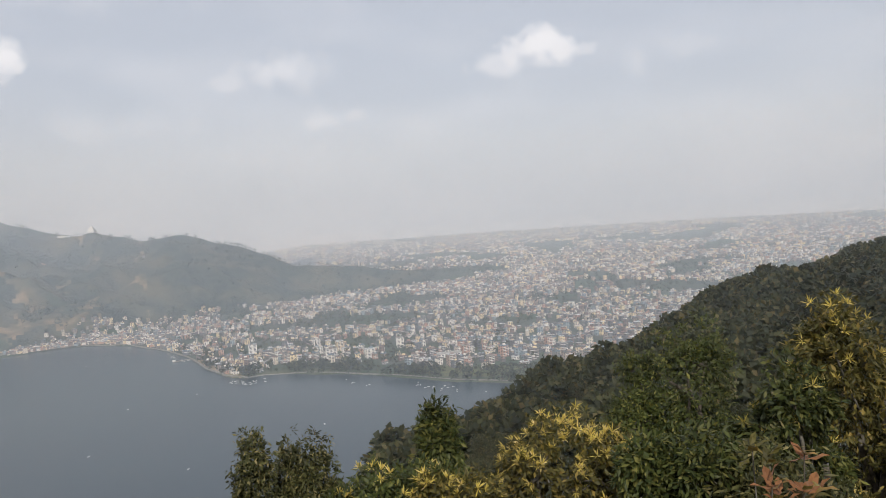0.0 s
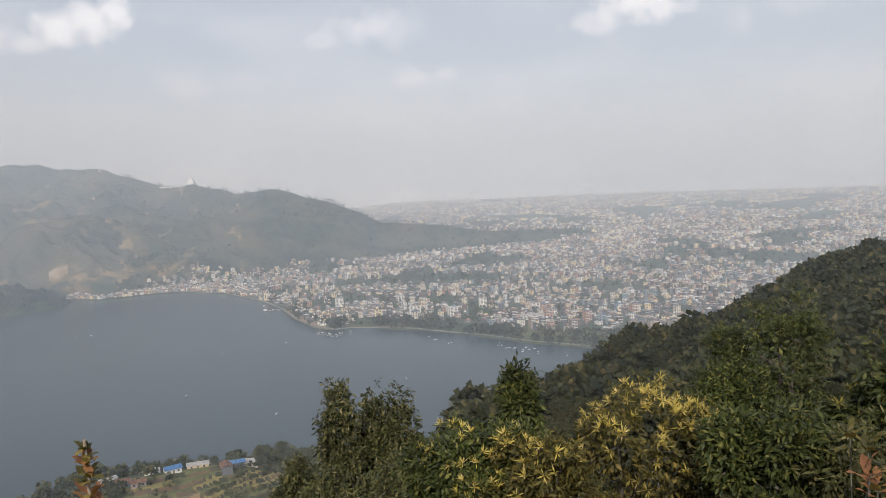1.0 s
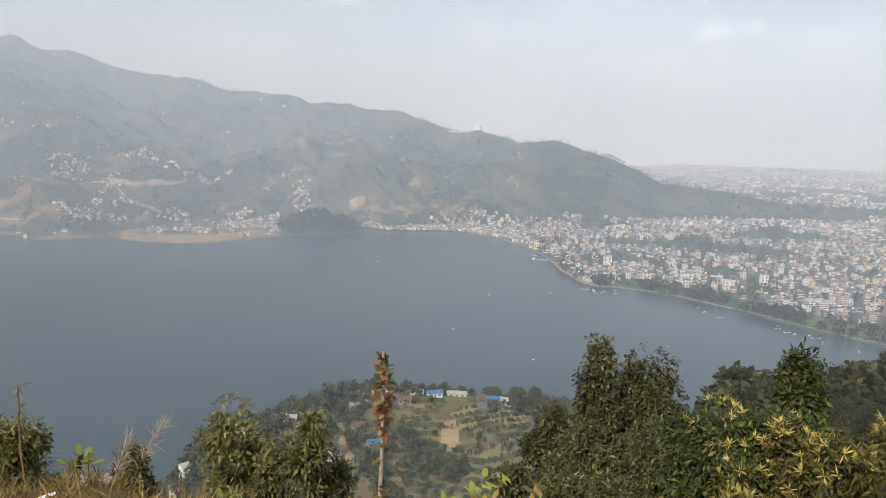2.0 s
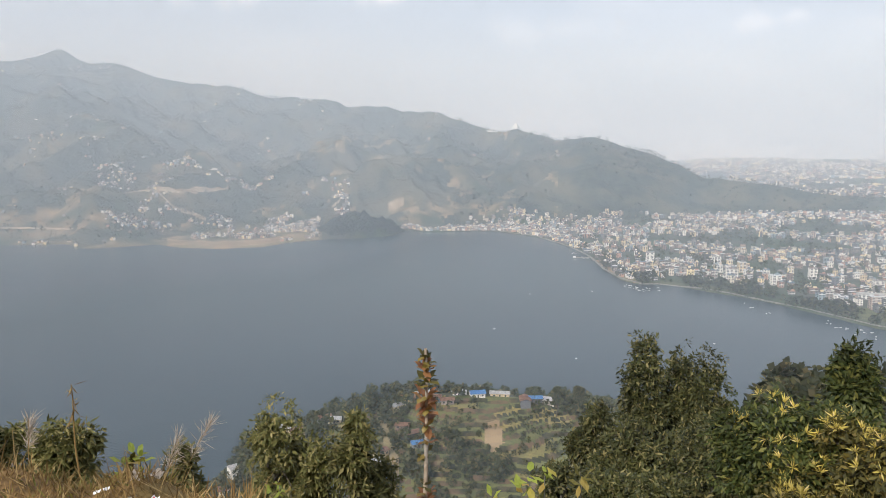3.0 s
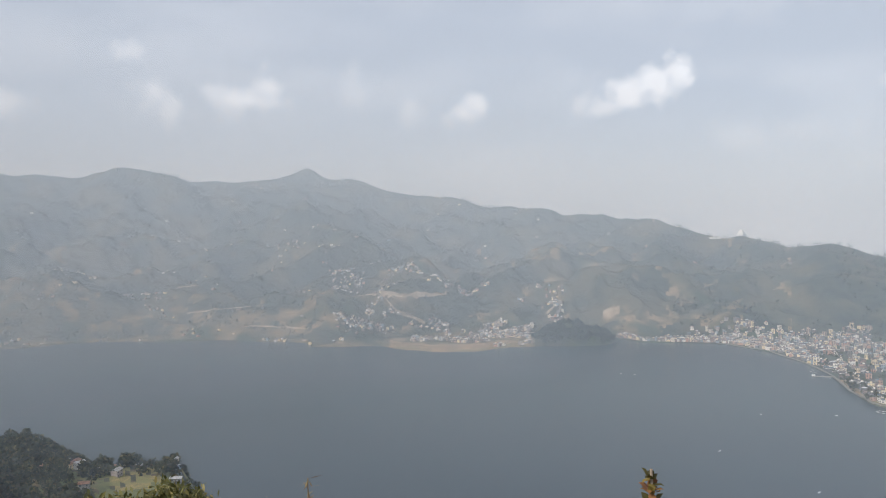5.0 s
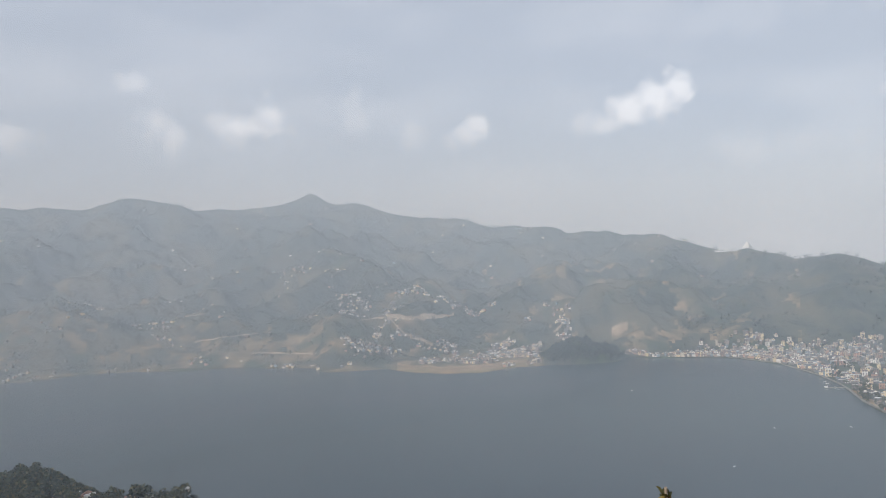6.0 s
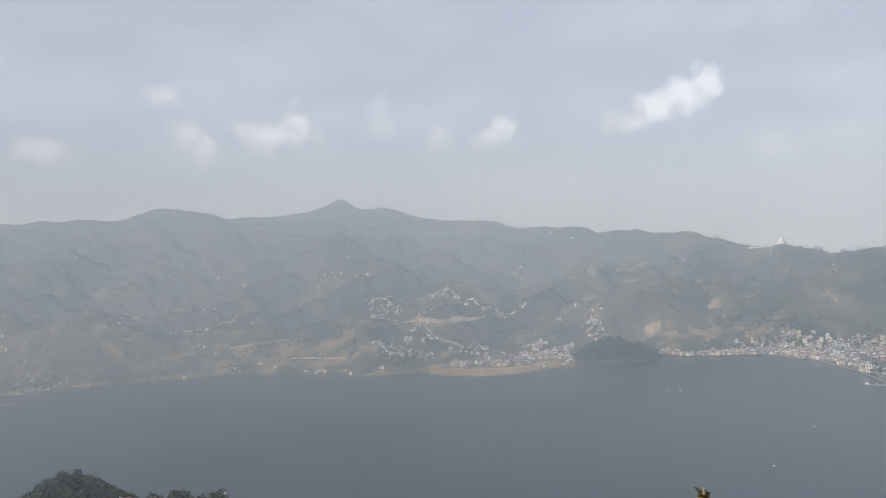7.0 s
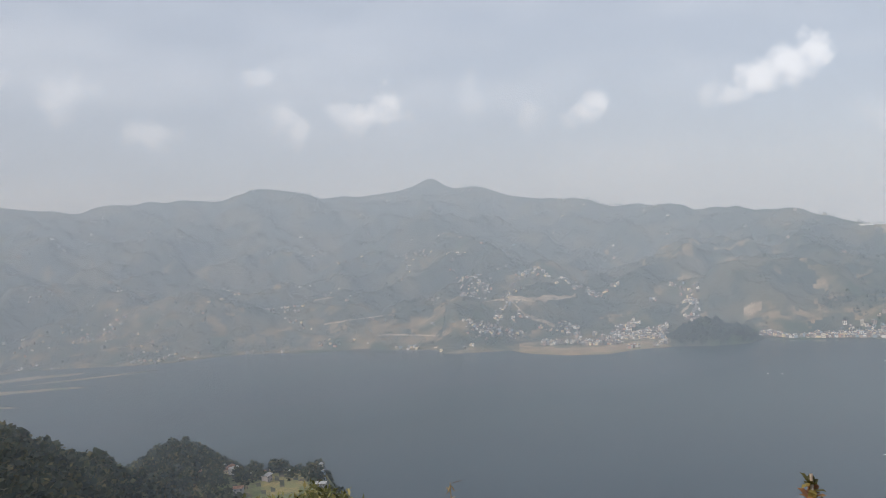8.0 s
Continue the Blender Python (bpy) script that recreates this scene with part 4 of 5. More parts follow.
def bm_mesh(name, bm, mat, bevel=0.0):
    if bevel:
        bmesh.ops.bevel(bm, geom=bm.edges[:], offset=bevel, segments=1, affect="EDGES")
    me = bpy.data.meshes.new(name)
    bm.to_mesh(me)
    bm.free()
    me.materials.append(mat)
    return me


def house_model(g, storeys, hx, hy):
    """A flat-roofed town house: storeys with balcony slabs, rows of windows, stair head and water tank."""
    top = empty("house", (0, 0, -600), "flat-roofed concrete town house of several storeys", "house", "town houses by the lake")
    bm = bmesh.new()
    block(bm, 0, 0, -2.5, hx, hy, storeys * 3.0 + 2.5)
    part("wall", bm_mesh("wall", bm, M_WALLS_EACH), top)
    bm = bmesh.new()
    block(bm, 0, 0, storeys * 3.0, hx + 0.4, hy + 0.4, 0.35)
    for s in (-1, 1):
        block(bm, s * (hx + 0.3), 0, storeys * 3.0 + 0.35, 0.1, hy + 0.2, 0.8)
        block(bm, 0, s * (hy + 0.3), storeys * 3.0 + 0.35, hx + 0.2, 0.1, 0.8)
    roof = part("roof", bm_mesh("roof", bm, M_ROOFS_EACH), top)
    bm = bmesh.new()
    block(bm, hx * 0.45, hy * 0.3, storeys * 3.0 + 0.35, hx * 0.35, hy * 0.4, 2.4)
    part("stair_head", bm_mesh("stair_head", bm, M_WALLS_EACH), roof)
    bm = bmesh.new()
    bmesh.ops.create_cone(bm, cap_ends=True, segments=10, radius1=0.7, radius2=0.6, depth=1.6, matrix=Matrix.Translation((-hx * 0.5, -hy * 0.3, storeys * 3.0 + 1.15)))
    part("water_tank", bm_mesh("water_tank", bm, M_PANE), roof, "dark plastic water tank")
    for k in range(storeys):
        for s in range(2):
            for q in (-0.5, 0.5):
                bm = bmesh.new()
                if s:
                    block(bm, q * hx, -hy - 0.02, k * 3.0 + 0.9, hx * 0.26, 0.06, 1.4)
                else:
                    block(bm, -hx - 0.02, q * hy, k * 3.0 + 0.9, 0.06, hy * 0.26, 1.4)
                part("window", bm_mesh("window", bm, M_PANE), top)
        if k and g.random() < 0.7:
            bm = bmesh.new()
            block(bm, 0, -hy - 0.6, k * 3.0 - 0.1, hx * 0.9, 0.6, 0.16)
            block(bm, 0, -hy - 1.15, k * 3.0 + 0.06, hx * 0.9, 0.05, 0.8)
            part("balcony", bm_mesh("balcony", bm, M_WHITE), top)
    return top


HOUSES = []
for k, (st, hx, hy) in enumerate([(3, 5, 6), (4, 5.5, 5), (5, 6, 6.5), (2, 6, 5), (6, 6, 6), (3, 8, 5), (4, 4.5, 7), (6, 9, 7), (7, 7, 7)]):
    HOUSES.append(house_model(np.random.default_rng(300 + k), st, hx, hy))
spots = []
tries = 0
g_town = np.random.default_rng(21)
while len(spots) < 150 and tries < 8000:
    tries += 1
    az = g_town.uniform(-9, 22)
    shore = float(table(SHORE, az))
    r = shore + g_town.uniform(45 if az > 14 else 105, 330 if az < 19 else 130)
    x, y = -math.sin(radians(az)) * r, math.cos(radians(az)) * r
    if any((x - a) ** 2 + (y - b) ** 2 < 17 ** 2 for a, b in spots):
        continue
    z = height(x, y)
    if z < 0.8:
        continue
    spots.append((x, y))
    copy_thing(HOUSES[g_town.choice(9, p=[0.19, 0.15, 0.1, 0.17, 0.06, 0.11, 0.10, 0.06, 0.06])], pose(x, y, z, 0, 0, g_town.choice([15, 22, 30, 105]) + g_town.normal() * 6))
for model in HOUSES:
    for o in (*model.children_recursive, model):
        bpy.data.objects.remove(o)

spot_a = np.array(spots)
clear = lambda x, y: (np.hypot(x[:, None] - spot_a[None, :, 0], y[:, None] - spot_a[None, :, 1]).min(1) > 13)
t1 = scatter(5900, -24, 29, 1380, 2500, lambda x, y, az, r: (r - table(SHORE, az) > np.where(az > 14, 40, 110)) & (r < table(FOOT, az) + 40 * (az > 2) + 60) & clear(x, y) & (fbm(x * 0.006, y * 0.006, 87) < 0.09), 31)
town("town_houses", t1, 1.2, 5.6, "dense flat-roofed town houses in white, cream and brick", True, 32, (2.8, 5.6))
t2 = scatter(9000, -33, 14, 2300, 3300, lambda x, y, az, r: (r > 2450) & ((az < -2) | (r < table(FOOT, az) + 40) | (r > 3230)) & (fbm(x * 0.006, y * 0.006, 87) < 0.11), 33)
town("middle_town", t2, 1.2, 5.5, "dense town houses farther up the valley floor", False, 34, (2.8, 6.0))
t3 = scatter(11500, -34, 22, 3200, 4900, lambda x, y, az, r: fbm(x * 0.004, y * 0.004, 91) < 0.12, 35)
town("far_town", t3, 1, 5.5, "pale houses of the far town fading in the haze", False, 36, (3.5, 8.0))
t4a = scatter(5200, 20.5, 34, 1850, 2420, lambda x, y, az, r: (r - table(SHORE, az) > 34) & (r - table(SHORE, az) < 105 + 70 * np.clip((30 - az) / 9, 0.1, 1)) & (fbm(x * 0.012, y * 0.012, 93) > -0.12), 37)
t4b = scatter(2600, 40.3, 49.5, 1980, 2500, lambda x, y, az, r: (r - table(SHORE, az) > np.where(az < 43.2, 40, 165)) & (r - table(SHORE, az) < np.where(az < 45, 330, 260)) & (fbm(x * 0.012, y * 0.012, 94) > 0.0), 38)
t4c = scatter(1500, 38, 47, 2300, 2640, lambda x, y, az, r: fbm(x * 0.012, y * 0.012, 92) > 0.09, 36)
t4 = np.concatenate([t4a, t4b, t4c])
town("lakeside_houses", t4, 1, 3.6, "houses strung along the far lake shore", False, 38, (2.6, 5.2))
t5 = scatter(3000, 53, 95, 2150, 3300, lambda x, y, az, r: (fbm(x * 0.011, y * 0.011, 95) > 0.12) & (r - table(SHORE, az) > 20), 39)
t5b = scatter(900, 53, 80, 2150, 2700, lambda x, y, az, r: (r - table(SHORE, az) > 14) & (r - table(SHORE, az) < 60) & (fbm(x * 0.01, y * 0.01, 96) > -0.02), 40)
t5c = scatter(1300, 46.5, 55.5, 2250, 2800, lambda x, y, az, r: (r > table(SHORE, az) + 190) & (fbm(x * 0.012, y * 0.012, 97) > 0.07), 41)
town("slope_houses", np.concatenate([t5, t5b, t5c]), 0.8, 2.5, "pale farmhouses scattered over the lower mountain slope", False, 42, (2.2, 4.6))
t6 = scatter(1100, 22, 85, 2700, 4230, lambda x, y, az, r: fbm(x * 0.009, y * 0.009, 98) > 0.13, 43)
town("ridge_houses", t6, 1, 3, "small white houses high on the mountain", False, 44, (4, 7))


# ---------------------------------------------------------------- dirt roads and cuttings on the mountain's foot
M_DIRT = material("pale_bare_earth", (0.34, 0.27, 0.19), (0.50, 0.42, 0.32), 0.05, 0.95, 0.3, 8.0, 0.02, (0.26, 0.20, 0.13), dist=0.5)


def on_slope(az, el):
    r = np.arange(1500, 4300, 4.0)
    x, y = -np.sin(radians(az)) * r, np.cos(radians(az)) * r
    hit = np.argmax(land(x, y) > EYE + r * math.tan(radians(el)))
    return float(r[hit])


def cutting(way, wide, label):
    """A bare strip laid over the slope along a way of azimuths and height angles."""
    az = np.interp(np.linspace(0, len(way) - 1, 40), range(len(way)), [w[0] for w in way])
    el = np.interp(np.linspace(0, len(way) - 1, 40), range(len(way)), [w[1] for w in way])
    rr = np.array([on_slope(a, e) for a, e in zip(az, el)])
    rr = np.convolve(np.pad(rr, 3, "edge"), np.ones(7) / 7, "valid")
    rows = []
    for off in (-1.0, -0.3, 0.4, 1.0):
        r_ = rr + off * wide * (1 + 0.3 * np.sin(np.arange(40) * 1.3))
        x, y = -np.sin(np.radians(az)) * r_, np.cos(np.radians(az)) * r_
        rows.append(np.stack([x, y, land(x, y) + (1.8 if abs(off) < 0.9 else -2.0)], 1))
    v = np.concatenate(rows)
    j, i = np.meshgrid(np.arange(3), np.arange(39), indexing="ij")
    a = (j * 40 + i).ravel()
    tagged(new("dirt_road", mesh_of("dirt_road", v, np.stack([a, a + 1, a + 41, a + 40], 1), M_DIRT)), label, "road", kind="structure")


cutting([(54.2, -4.35), (52.0, -4.2), (50.3, -4.35), (48.5, -4.4), (46.8, -4.25)], 15, "pale bare earth terrace cut into the wooded slope")
cutting([(51.8, -4.2), (51.2, -4.9), (50.7, -5.5), (49.8, -5.9)], 9, "pale dirt road winding down to the shore village")
cutting([(50.2, -5.75), (49.4, -6.0), (48.5, -6.5)], 20, "bare earth cutting above the shore village")
cutting([(39.3, -5.9), (38.8, -5.45), (38.4, -5.1)], 14, "pale bare earth above the village behind the knoll")
cutting([(35.0, -6.0), (34.5, -5.75), (33.8, -5.6)], 16, "bare earth landslip beside the wooded knoll")
cutting([(69.0, -3.7), (67.0, -3.4), (65.0, -3.2)], 5, "pale track across the farmed slope")
cutting([(66.0, -5.2), (63.5, -5.0), (61.5, -4.9)], 5, "pale track between the hillside farms")
cutting([(62.0, -6.3), (59.5, -6.5), (57.3, -6.7)], 5, "pale track above the lakeside farms")

# ---------------------------------------------------------------- village on the spur
def farmhouse(az, r, long_, deep, turn, roof_mat, label, storeys=1):
    base = spot(az, r)
    top = empty("farmhouse", base, label, "house", "village houses on the spur")
    top.rotation_euler = (0, 0, radians(turn))
    wall_h = 2.8 * storeys
    bm = bmesh.new()
    block(bm, 0, 0, -2.5, long_ / 2, deep / 2, wall_h + 2.5)
    part("wall", bm_mesh("wall", bm, M_WALLS_EACH), top)
    bm = bmesh.new()
    hx, hy, rise = long_ / 2 + 0.6, deep / 2 + 0.7, deep * 0.22
    vs = [bm.verts.new(p) for p in ((-hx, -hy, wall_h - 0.1), (hx, -hy, wall_h - 0.1), (hx, 0, wall_h + rise), (-hx, 0, wall_h + rise), (-hx, hy, wall_h - 0.1), (hx, hy, wall_h - 0.1))]
    bm.faces.new((vs[0], vs[1], vs[2], vs[3]))
    bm.faces.new((vs[3], vs[2], vs[5], vs[4]))
    bmesh.ops.solidify(bm, geom=bm.faces[:], thickness=0.14)
    part("roof", bm_mesh("roof", bm, roof_mat), top)
    for s in (-1, 1):
        for q in (-0.3, 0.3):
            for k in range(storeys):
                bm = bmesh.new()
                block(bm, q * long_, s * (deep / 2 + 0.01), 0.8 + 2.8 * k, 0.55, 0.05, 1.2)
                part("window", bm_mesh("window", bm, M_PANE), top)
    bm = bmesh.new()
    block(bm, 0, -deep / 2 - 0.01, 0, 0.5, 0.06, 2.0)
    part("door", bm_mesh("door", bm, M_BARK), top)


M_TIN_WHITE = material("pale_tin", (0.50, 0.48, 0.46), (0.68, 0.66, 0.64), 0.5, 0.5)
M_TIN_BLUE = material("blue_tin", (0.10, 0.24, 0.50), (0.18, 0.36, 0.62), 0.5, 0.45)
M_TIN_RUST = material("rusty_tin", (0.22, 0.11, 0.07), (0.38, 0.23, 0.16), 0.5, 0.7)
for az, r, a, b, turn, m, st in [
        (26.4, 456, 12, 5, 24, M_TIN_WHITE, 1), (28.2, 452, 9, 6, 40, M_TIN_BLUE, 1), (29.6, 455, 8, 5, 15, M_TIN_WHITE, 1), (24.4, 446, 9, 6, 120, M_TIN_RUST, 1), (23.6, 450, 8, 5, 30, M_TIN_BLUE, 1), (22.6, 452, 9, 6, 10, M_TIN_WHITE, 1),
        (32.6, 456, 9, 5, 50, M_TIN_WHITE, 1), (33.8, 452, 10, 5, 30, M_TIN_RUST, 1), (34.6, 446, 9, 5, 70, M_TIN_WHITE, 1), (31.6, 448, 8, 6, 20, M_TIN_RUST, 1), (36.0, 404, 8, 5, 80, M_TIN_RUST, 2), (36.4, 395, 7, 5, 60, M_TIN_WHITE, 2),
        (35.8, 384, 8, 6, 100, M_TIN_BLUE, 2), (33.4, 420, 9, 5, 60, M_TIN_RUST, 1), (33.0, 410, 8, 5, 50, M_TIN_BLUE, 1), (34.2, 428, 8, 5, 20, M_TIN_RUST, 1), (42.6, 440, 9, 6, 60, M_TIN_RUST, 2), (43.4, 446, 8, 6, 20, M_TIN_WHITE, 2),
        (48.2, 430, 9, 6, 50, M_TIN_RUST, 2), (47.4, 436, 8, 6, 70, M_TIN_WHITE, 2), (49.0, 420, 7, 5, 30, M_TIN_BLUE, 1), (39.6, 448, 8, 5, 30, M_TIN_WHITE, 1), (40.4, 452, 8, 5, 60, M_TIN_RUST, 1), (30.6, 444, 8, 5, 35, M_TIN_RUST, 1)]:
    farmhouse(az, r, a, b, turn, m, {"pale_tin": "small farmhouse with a pale tin roof on the spur", "blue_tin": "small farmhouse with a blue tin roof on the spur", "rusty_tin": "small farmhouse with a rusty brown roof on the spur"}[m.name], st)
g_vil = np.random.default_rng(55)
for k in range(26):
    az = g_vil.uniform(66.5, 75.5)
    farmhouse(az, g_vil.uniform(600, 780), g_vil.uniform(6, 10), 5.5, g_vil.uniform(0, 180), [M_TIN_WHITE, M_TIN_RUST, M_TIN_WHITE][k % 3], "small farmhouse among the fields of the farther spur", 1 + k % 2)

# white temple on the wooded hilltop, hotel by the lake, lookout mast
bm = bmesh.new()
for k, (w, h) in enumerate([(14, 7), (10, 7), (7, 6)]):
    block(bm, 0, 0, [0, 7, 14][k], w, w, h)
bmesh.ops.create_cone(bm, cap_ends=True, segments=12, radius1=5, radius2=0.6, depth=9, matrix=Matrix.Translation((0, 0, 24)))
temple = tagged(new("hilltop_temple", bm_mesh("hilltop_temple", bm, M_WHITE, 0.3)), "tall white tiered building on the wooded hilltop", "temple")
temple.location = spot(25.3, 3196) + Vector((0, 0, 4))
temple.scale = (1.0, 1.0, 1.0)
bm = bmesh.new()
block(bm, 0, 0, 0, 16, 6, 7)
block(bm, 26, 3, 0, 8, 6, 6)
annex = tagged(new("hilltop_lodge", bm_mesh("hilltop_lodge", bm, M_WHITE, 0.2)), "low white lodge on the ridge beside the temple", "house")
annex.location = spot(27.2, 3262) - Vector((0, 0, 3))
hotel = empty("lakeside_hotel", spot(0.5, 1462), "long white two-storey hotel on the lawn by the lake", "hotel")
hotel.rotation_euler = (0, 0, radians(12))
bm = bmesh.new()
block(bm, 0, 0, -2, 30, 8, 10)
part("wall", bm_mesh("wall", bm, M_WHITE), hotel)
bm = bmesh.new()
block(bm, 0, 0, 8, 31, 9, 1.2)
part("roof", bm_mesh("roof", bm, M_CONCRETE), hotel)
for k in range(2):
    for q in range(9):
        bm = bmesh.new()
        block(bm, -26 + q * 6.5, -8.02, 1 + 3.6 * k, 2.0, 0.08, 2.1)
        part("window", bm_mesh("window", bm, M_PANE), hotel)
mast = empty("summit_mast", spot(57.4, 4240) - Vector((0, 0, 2)), "thin lookout mast on the mountain summit", "mast")
v, f = tube([(0, 0, 0), (0, 0, 12), (0, 0, 26)], [3.5, 2.0, 0.8], 6)
part("pole", mesh_of("pole", v, f, M_CONCRETE), mast)
bm = bmesh.new()
block(bm, 0, 0, 9, 5, 5, 3)
part("platform", bm_mesh("platform", bm, M_CONCRETE), mast)

# ---------------------------------------------------------------- lake shore: promenade, jetty, boats, sand banks
M_PATH = material("pale_path", (0.15, 0.14, 0.115), (0.30, 0.27, 0.23), 0.2, 0.95)
shore_az = np.arange(-4, 27, 0.12)
pr = np.interp(shore_az, [s[0] for s in SHORE], [s[1] for s in SHORE]) + 24
px, py = -np.sin(np.radians(shore_az)) * pr, np.cos(np.radians(shore_az)) * pr
pt = unit(np.stack([np.gradient(px), np.gradient(py)], 1))
nrm = np.stack([-pt[:, 1], pt[:, 0]], 1) * 1.4
pz = np.maximum(land(px, py), 0.6) + 0.7
v = np.concatenate([np.stack([px + nrm[:, 0], py + nrm[:, 1], pz], 1), np.stack([px - nrm[:, 0], py - nrm[:, 1], pz], 1), np.stack([px + nrm[:, 0], py + nrm[:, 1], pz - 4], 1), np.stack([px - nrm[:, 0], py - nrm[:, 1], pz - 4], 1)])
n = len(px)
i = np.arange(n - 1)
f = np.concatenate([np.stack([i, i + 1, n + i + 1, n + i], 1), np.stack([i, 2 * n + i, 2 * n + i + 1, i + 1], 1), np.stack([n + i, n + i + 1, 3 * n + i + 1, 3 * n + i], 1)])
tagged(new("promenade", mesh_of("promenade", v, f, M_PATH)), "pale paved promenade along the lake shore", "path", kind="structure")
jetty = empty("jetty", spot(20.0, 1740, 0.0), "pale concrete jetty reaching into the lake", "jetty")
jetty.rotation_euler = (0, 0, radians(35))
bm = bmesh.new()
block(bm, 0, 0, -1, 26, 2.2, 2.2)
part("deck", bm_mesh("deck", bm, M_PATH), jetty)
bm = bmesh.new()
block(bm, -24, 0, 1.2, 3, 3, 3)
part("shelter", bm_mesh("shelter", bm, M_WHITE), jetty)


def boat_model():
    bm = bmesh.new()
    rings = []
    for k, (x, w, z) in enumerate([(-2.6, 0.12, 0.75), (-1.9, 0.62, 0.55), (0, 0.85, 0.45), (1.9, 0.62, 0.55), (2.6, 0.12, 0.75)]):
        rings.append([bm.verts.new(p) for p in ((x, -w, z), (x * 0.9, -w * 0.5, -0.1), (x * 0.9, w * 0.5, -0.1), (x, w, z), (x * 0.92, w * 0.6, 0.12), (x * 0.92, -w * 0.6, 0.12))])
    for a, b in zip(rings, rings[1:]):
        for k in range(6):
            bm.faces.new((a[k], a[(k + 1) % 6], b[(k + 1) % 6], b[k]))
    bmesh.ops.recalc_face_normals(bm, faces=bm.faces[:])
    ob = empty("rowing_boat", (0, 0, -700), "small pale wooden rowing boat on the lake", "boat", "boats on the lake")
    part("hull", bm_mesh("hull", bm, M_TIN_WHITE), ob)
    bm = bmesh.new()
    block(bm, -0.8, 0, 0.3, 0.14, 0.7, 0.06)
    block(bm, 0.8, 0, 0.3, 0.14, 0.7, 0.06)
    part("bench", bm_mesh("bench", bm, M_BARK), ob)
    return ob


boat = boat_model()
for k in range(64):
    g = np.random.default_rng(900 + k)
    if k < 26:
        az, off = g.normal(16.0, 0.7), g.uniform(-40, -6)
    elif k < 48:
        az, off = g.uniform(-3, 9), g.uniform(-70, -12)
    elif k < 56:
        az, off = g.normal(20.6, 0.5), g.uniform(-60, -10)
    else:
        az, off = g.uniform(8, 50), g.uniform(-1100, -300)
    copy_thing(boat, pose(*spot(az, float(table(SHORE, az)) + off, 0.02), 0, 0, g.uniform(0, 360)) @ Matrix.Scale(1.0, 4))
for o in (*boat.children, boat):
    bpy.data.objects.remove(o)
M_SAND = material("wet_sand", (0.20, 0.16, 0.11), (0.30, 0.25, 0.18), 0.02, 0.9, 0, 6.0, 0.01, (0.12, 0.13, 0.07))
for k, (az, r, a, b, turn) in enumerate([(82.5, 2330, 170, 16, 78), (88.0, 2250, 190, 40, 60), (91.5, 2080, 160, 26, 40), (86.0, 2480, 150, 40, 80), (92.0, 2480, 220, 60, 70), (88.5, 2040, 120, 8, 35)]):
    g = np.random.default_rng(700 + k)
    th = np.linspace(0, 2 * np.pi, 40, endpoint=False)
    rad = 1 + 0.35 * np.sin(th * 3 + k) * g.uniform(0.4, 1) + 0.12 * g.normal(size=40)
    c = np.array(spot(az, r, 0.0))
    cs, sn = math.cos(radians(turn)), math.sin(radians(turn))
    lx, ly = np.cos(th) * a * rad, np.sin(th) * b * rad
    ring = np.stack([c[0] + lx * cs - ly * sn, c[1] + lx * sn + ly * cs, np.full(40, -0.3)], 1)
    inn = ring.copy()
    inn[:, :2] = c[:2] + (ring[:, :2] - c[:2]) * 0.86
    inn[:, 2] = 0.5
    v = np.concatenate([ring, inn, [[c[0], c[1], 0.6]]])
    j = np.arange(40)
    f = np.concatenate([np.stack([j, (j + 1) % 40, 40 + (j + 1) % 40], 1), np.stack([j, 40 + (j + 1) % 40, 40 + j], 1), np.stack([40 + j, 40 + (j + 1) % 40, np.full(40, 80)], 1)])
    tagged(new("sand_bank", mesh_of("sand_bank", v, f, M_SAND)), "low brown sand bank in the shallow lake end", "sand bank", "sand banks at the lake's end")


# ---------------------------------------------------------------- grassy ledge at the viewpoint
M_ROCK = material("weathered_rock", (0.14, 0.095, 0.07), (0.34, 0.245, 0.18), 9.0, 0.95, 0.9, 8.0, 7.0, (0.46, 0.25, 0.12), dist=0.03)
M_PAPER = material("white_paper", (0.68, 0.67, 0.66), (0.82, 0.81, 0.80), 3.0, 0.8)
M_CUP = material("white_plastic_cup", (0.74, 0.74, 0.73), (0.84, 0.84, 0.83), 2.0, 0.4)
M_RED = material("red_print", (0.45, 0.05, 0.04), (0.60, 0.10, 0.06), 3.0, 0.6)
M_STEM = material("pale_bark", (0.26, 0.19, 0.13), (0.42, 0.33, 0.24), 22.0, 0.9, 0.7, 6.0, 3.0, (0.34, 0.31, 0.27))
M_BUFF = leafy("buff_plume", (0.34, 0.27, 0.20), (0.48, 0.40, 0.32), (0.55, 0.48, 0.40), 0.4, 0.9)


def blades(name, n, az0, az1, r0, r1, length, width, mat, label, lean=0.5, seed=1, test=None):
    g = np.random.default_rng(seed)
    p = scatter(n, az0, az1, r0, r1, test, seed)
    way = unit(g.normal(size=p.shape) * lean + [0, 0, 1.0])
    L = length * g.uniform(0.4, 1.3, len(p))
    v, f = leaves(p - [0, 0, 0.02], way, L, np.full(len(p), width), g, 0.1, 0.35)
    return tagged(new(name, mesh_of(name, v, f, mat)), label, "grass", kind="stuff")


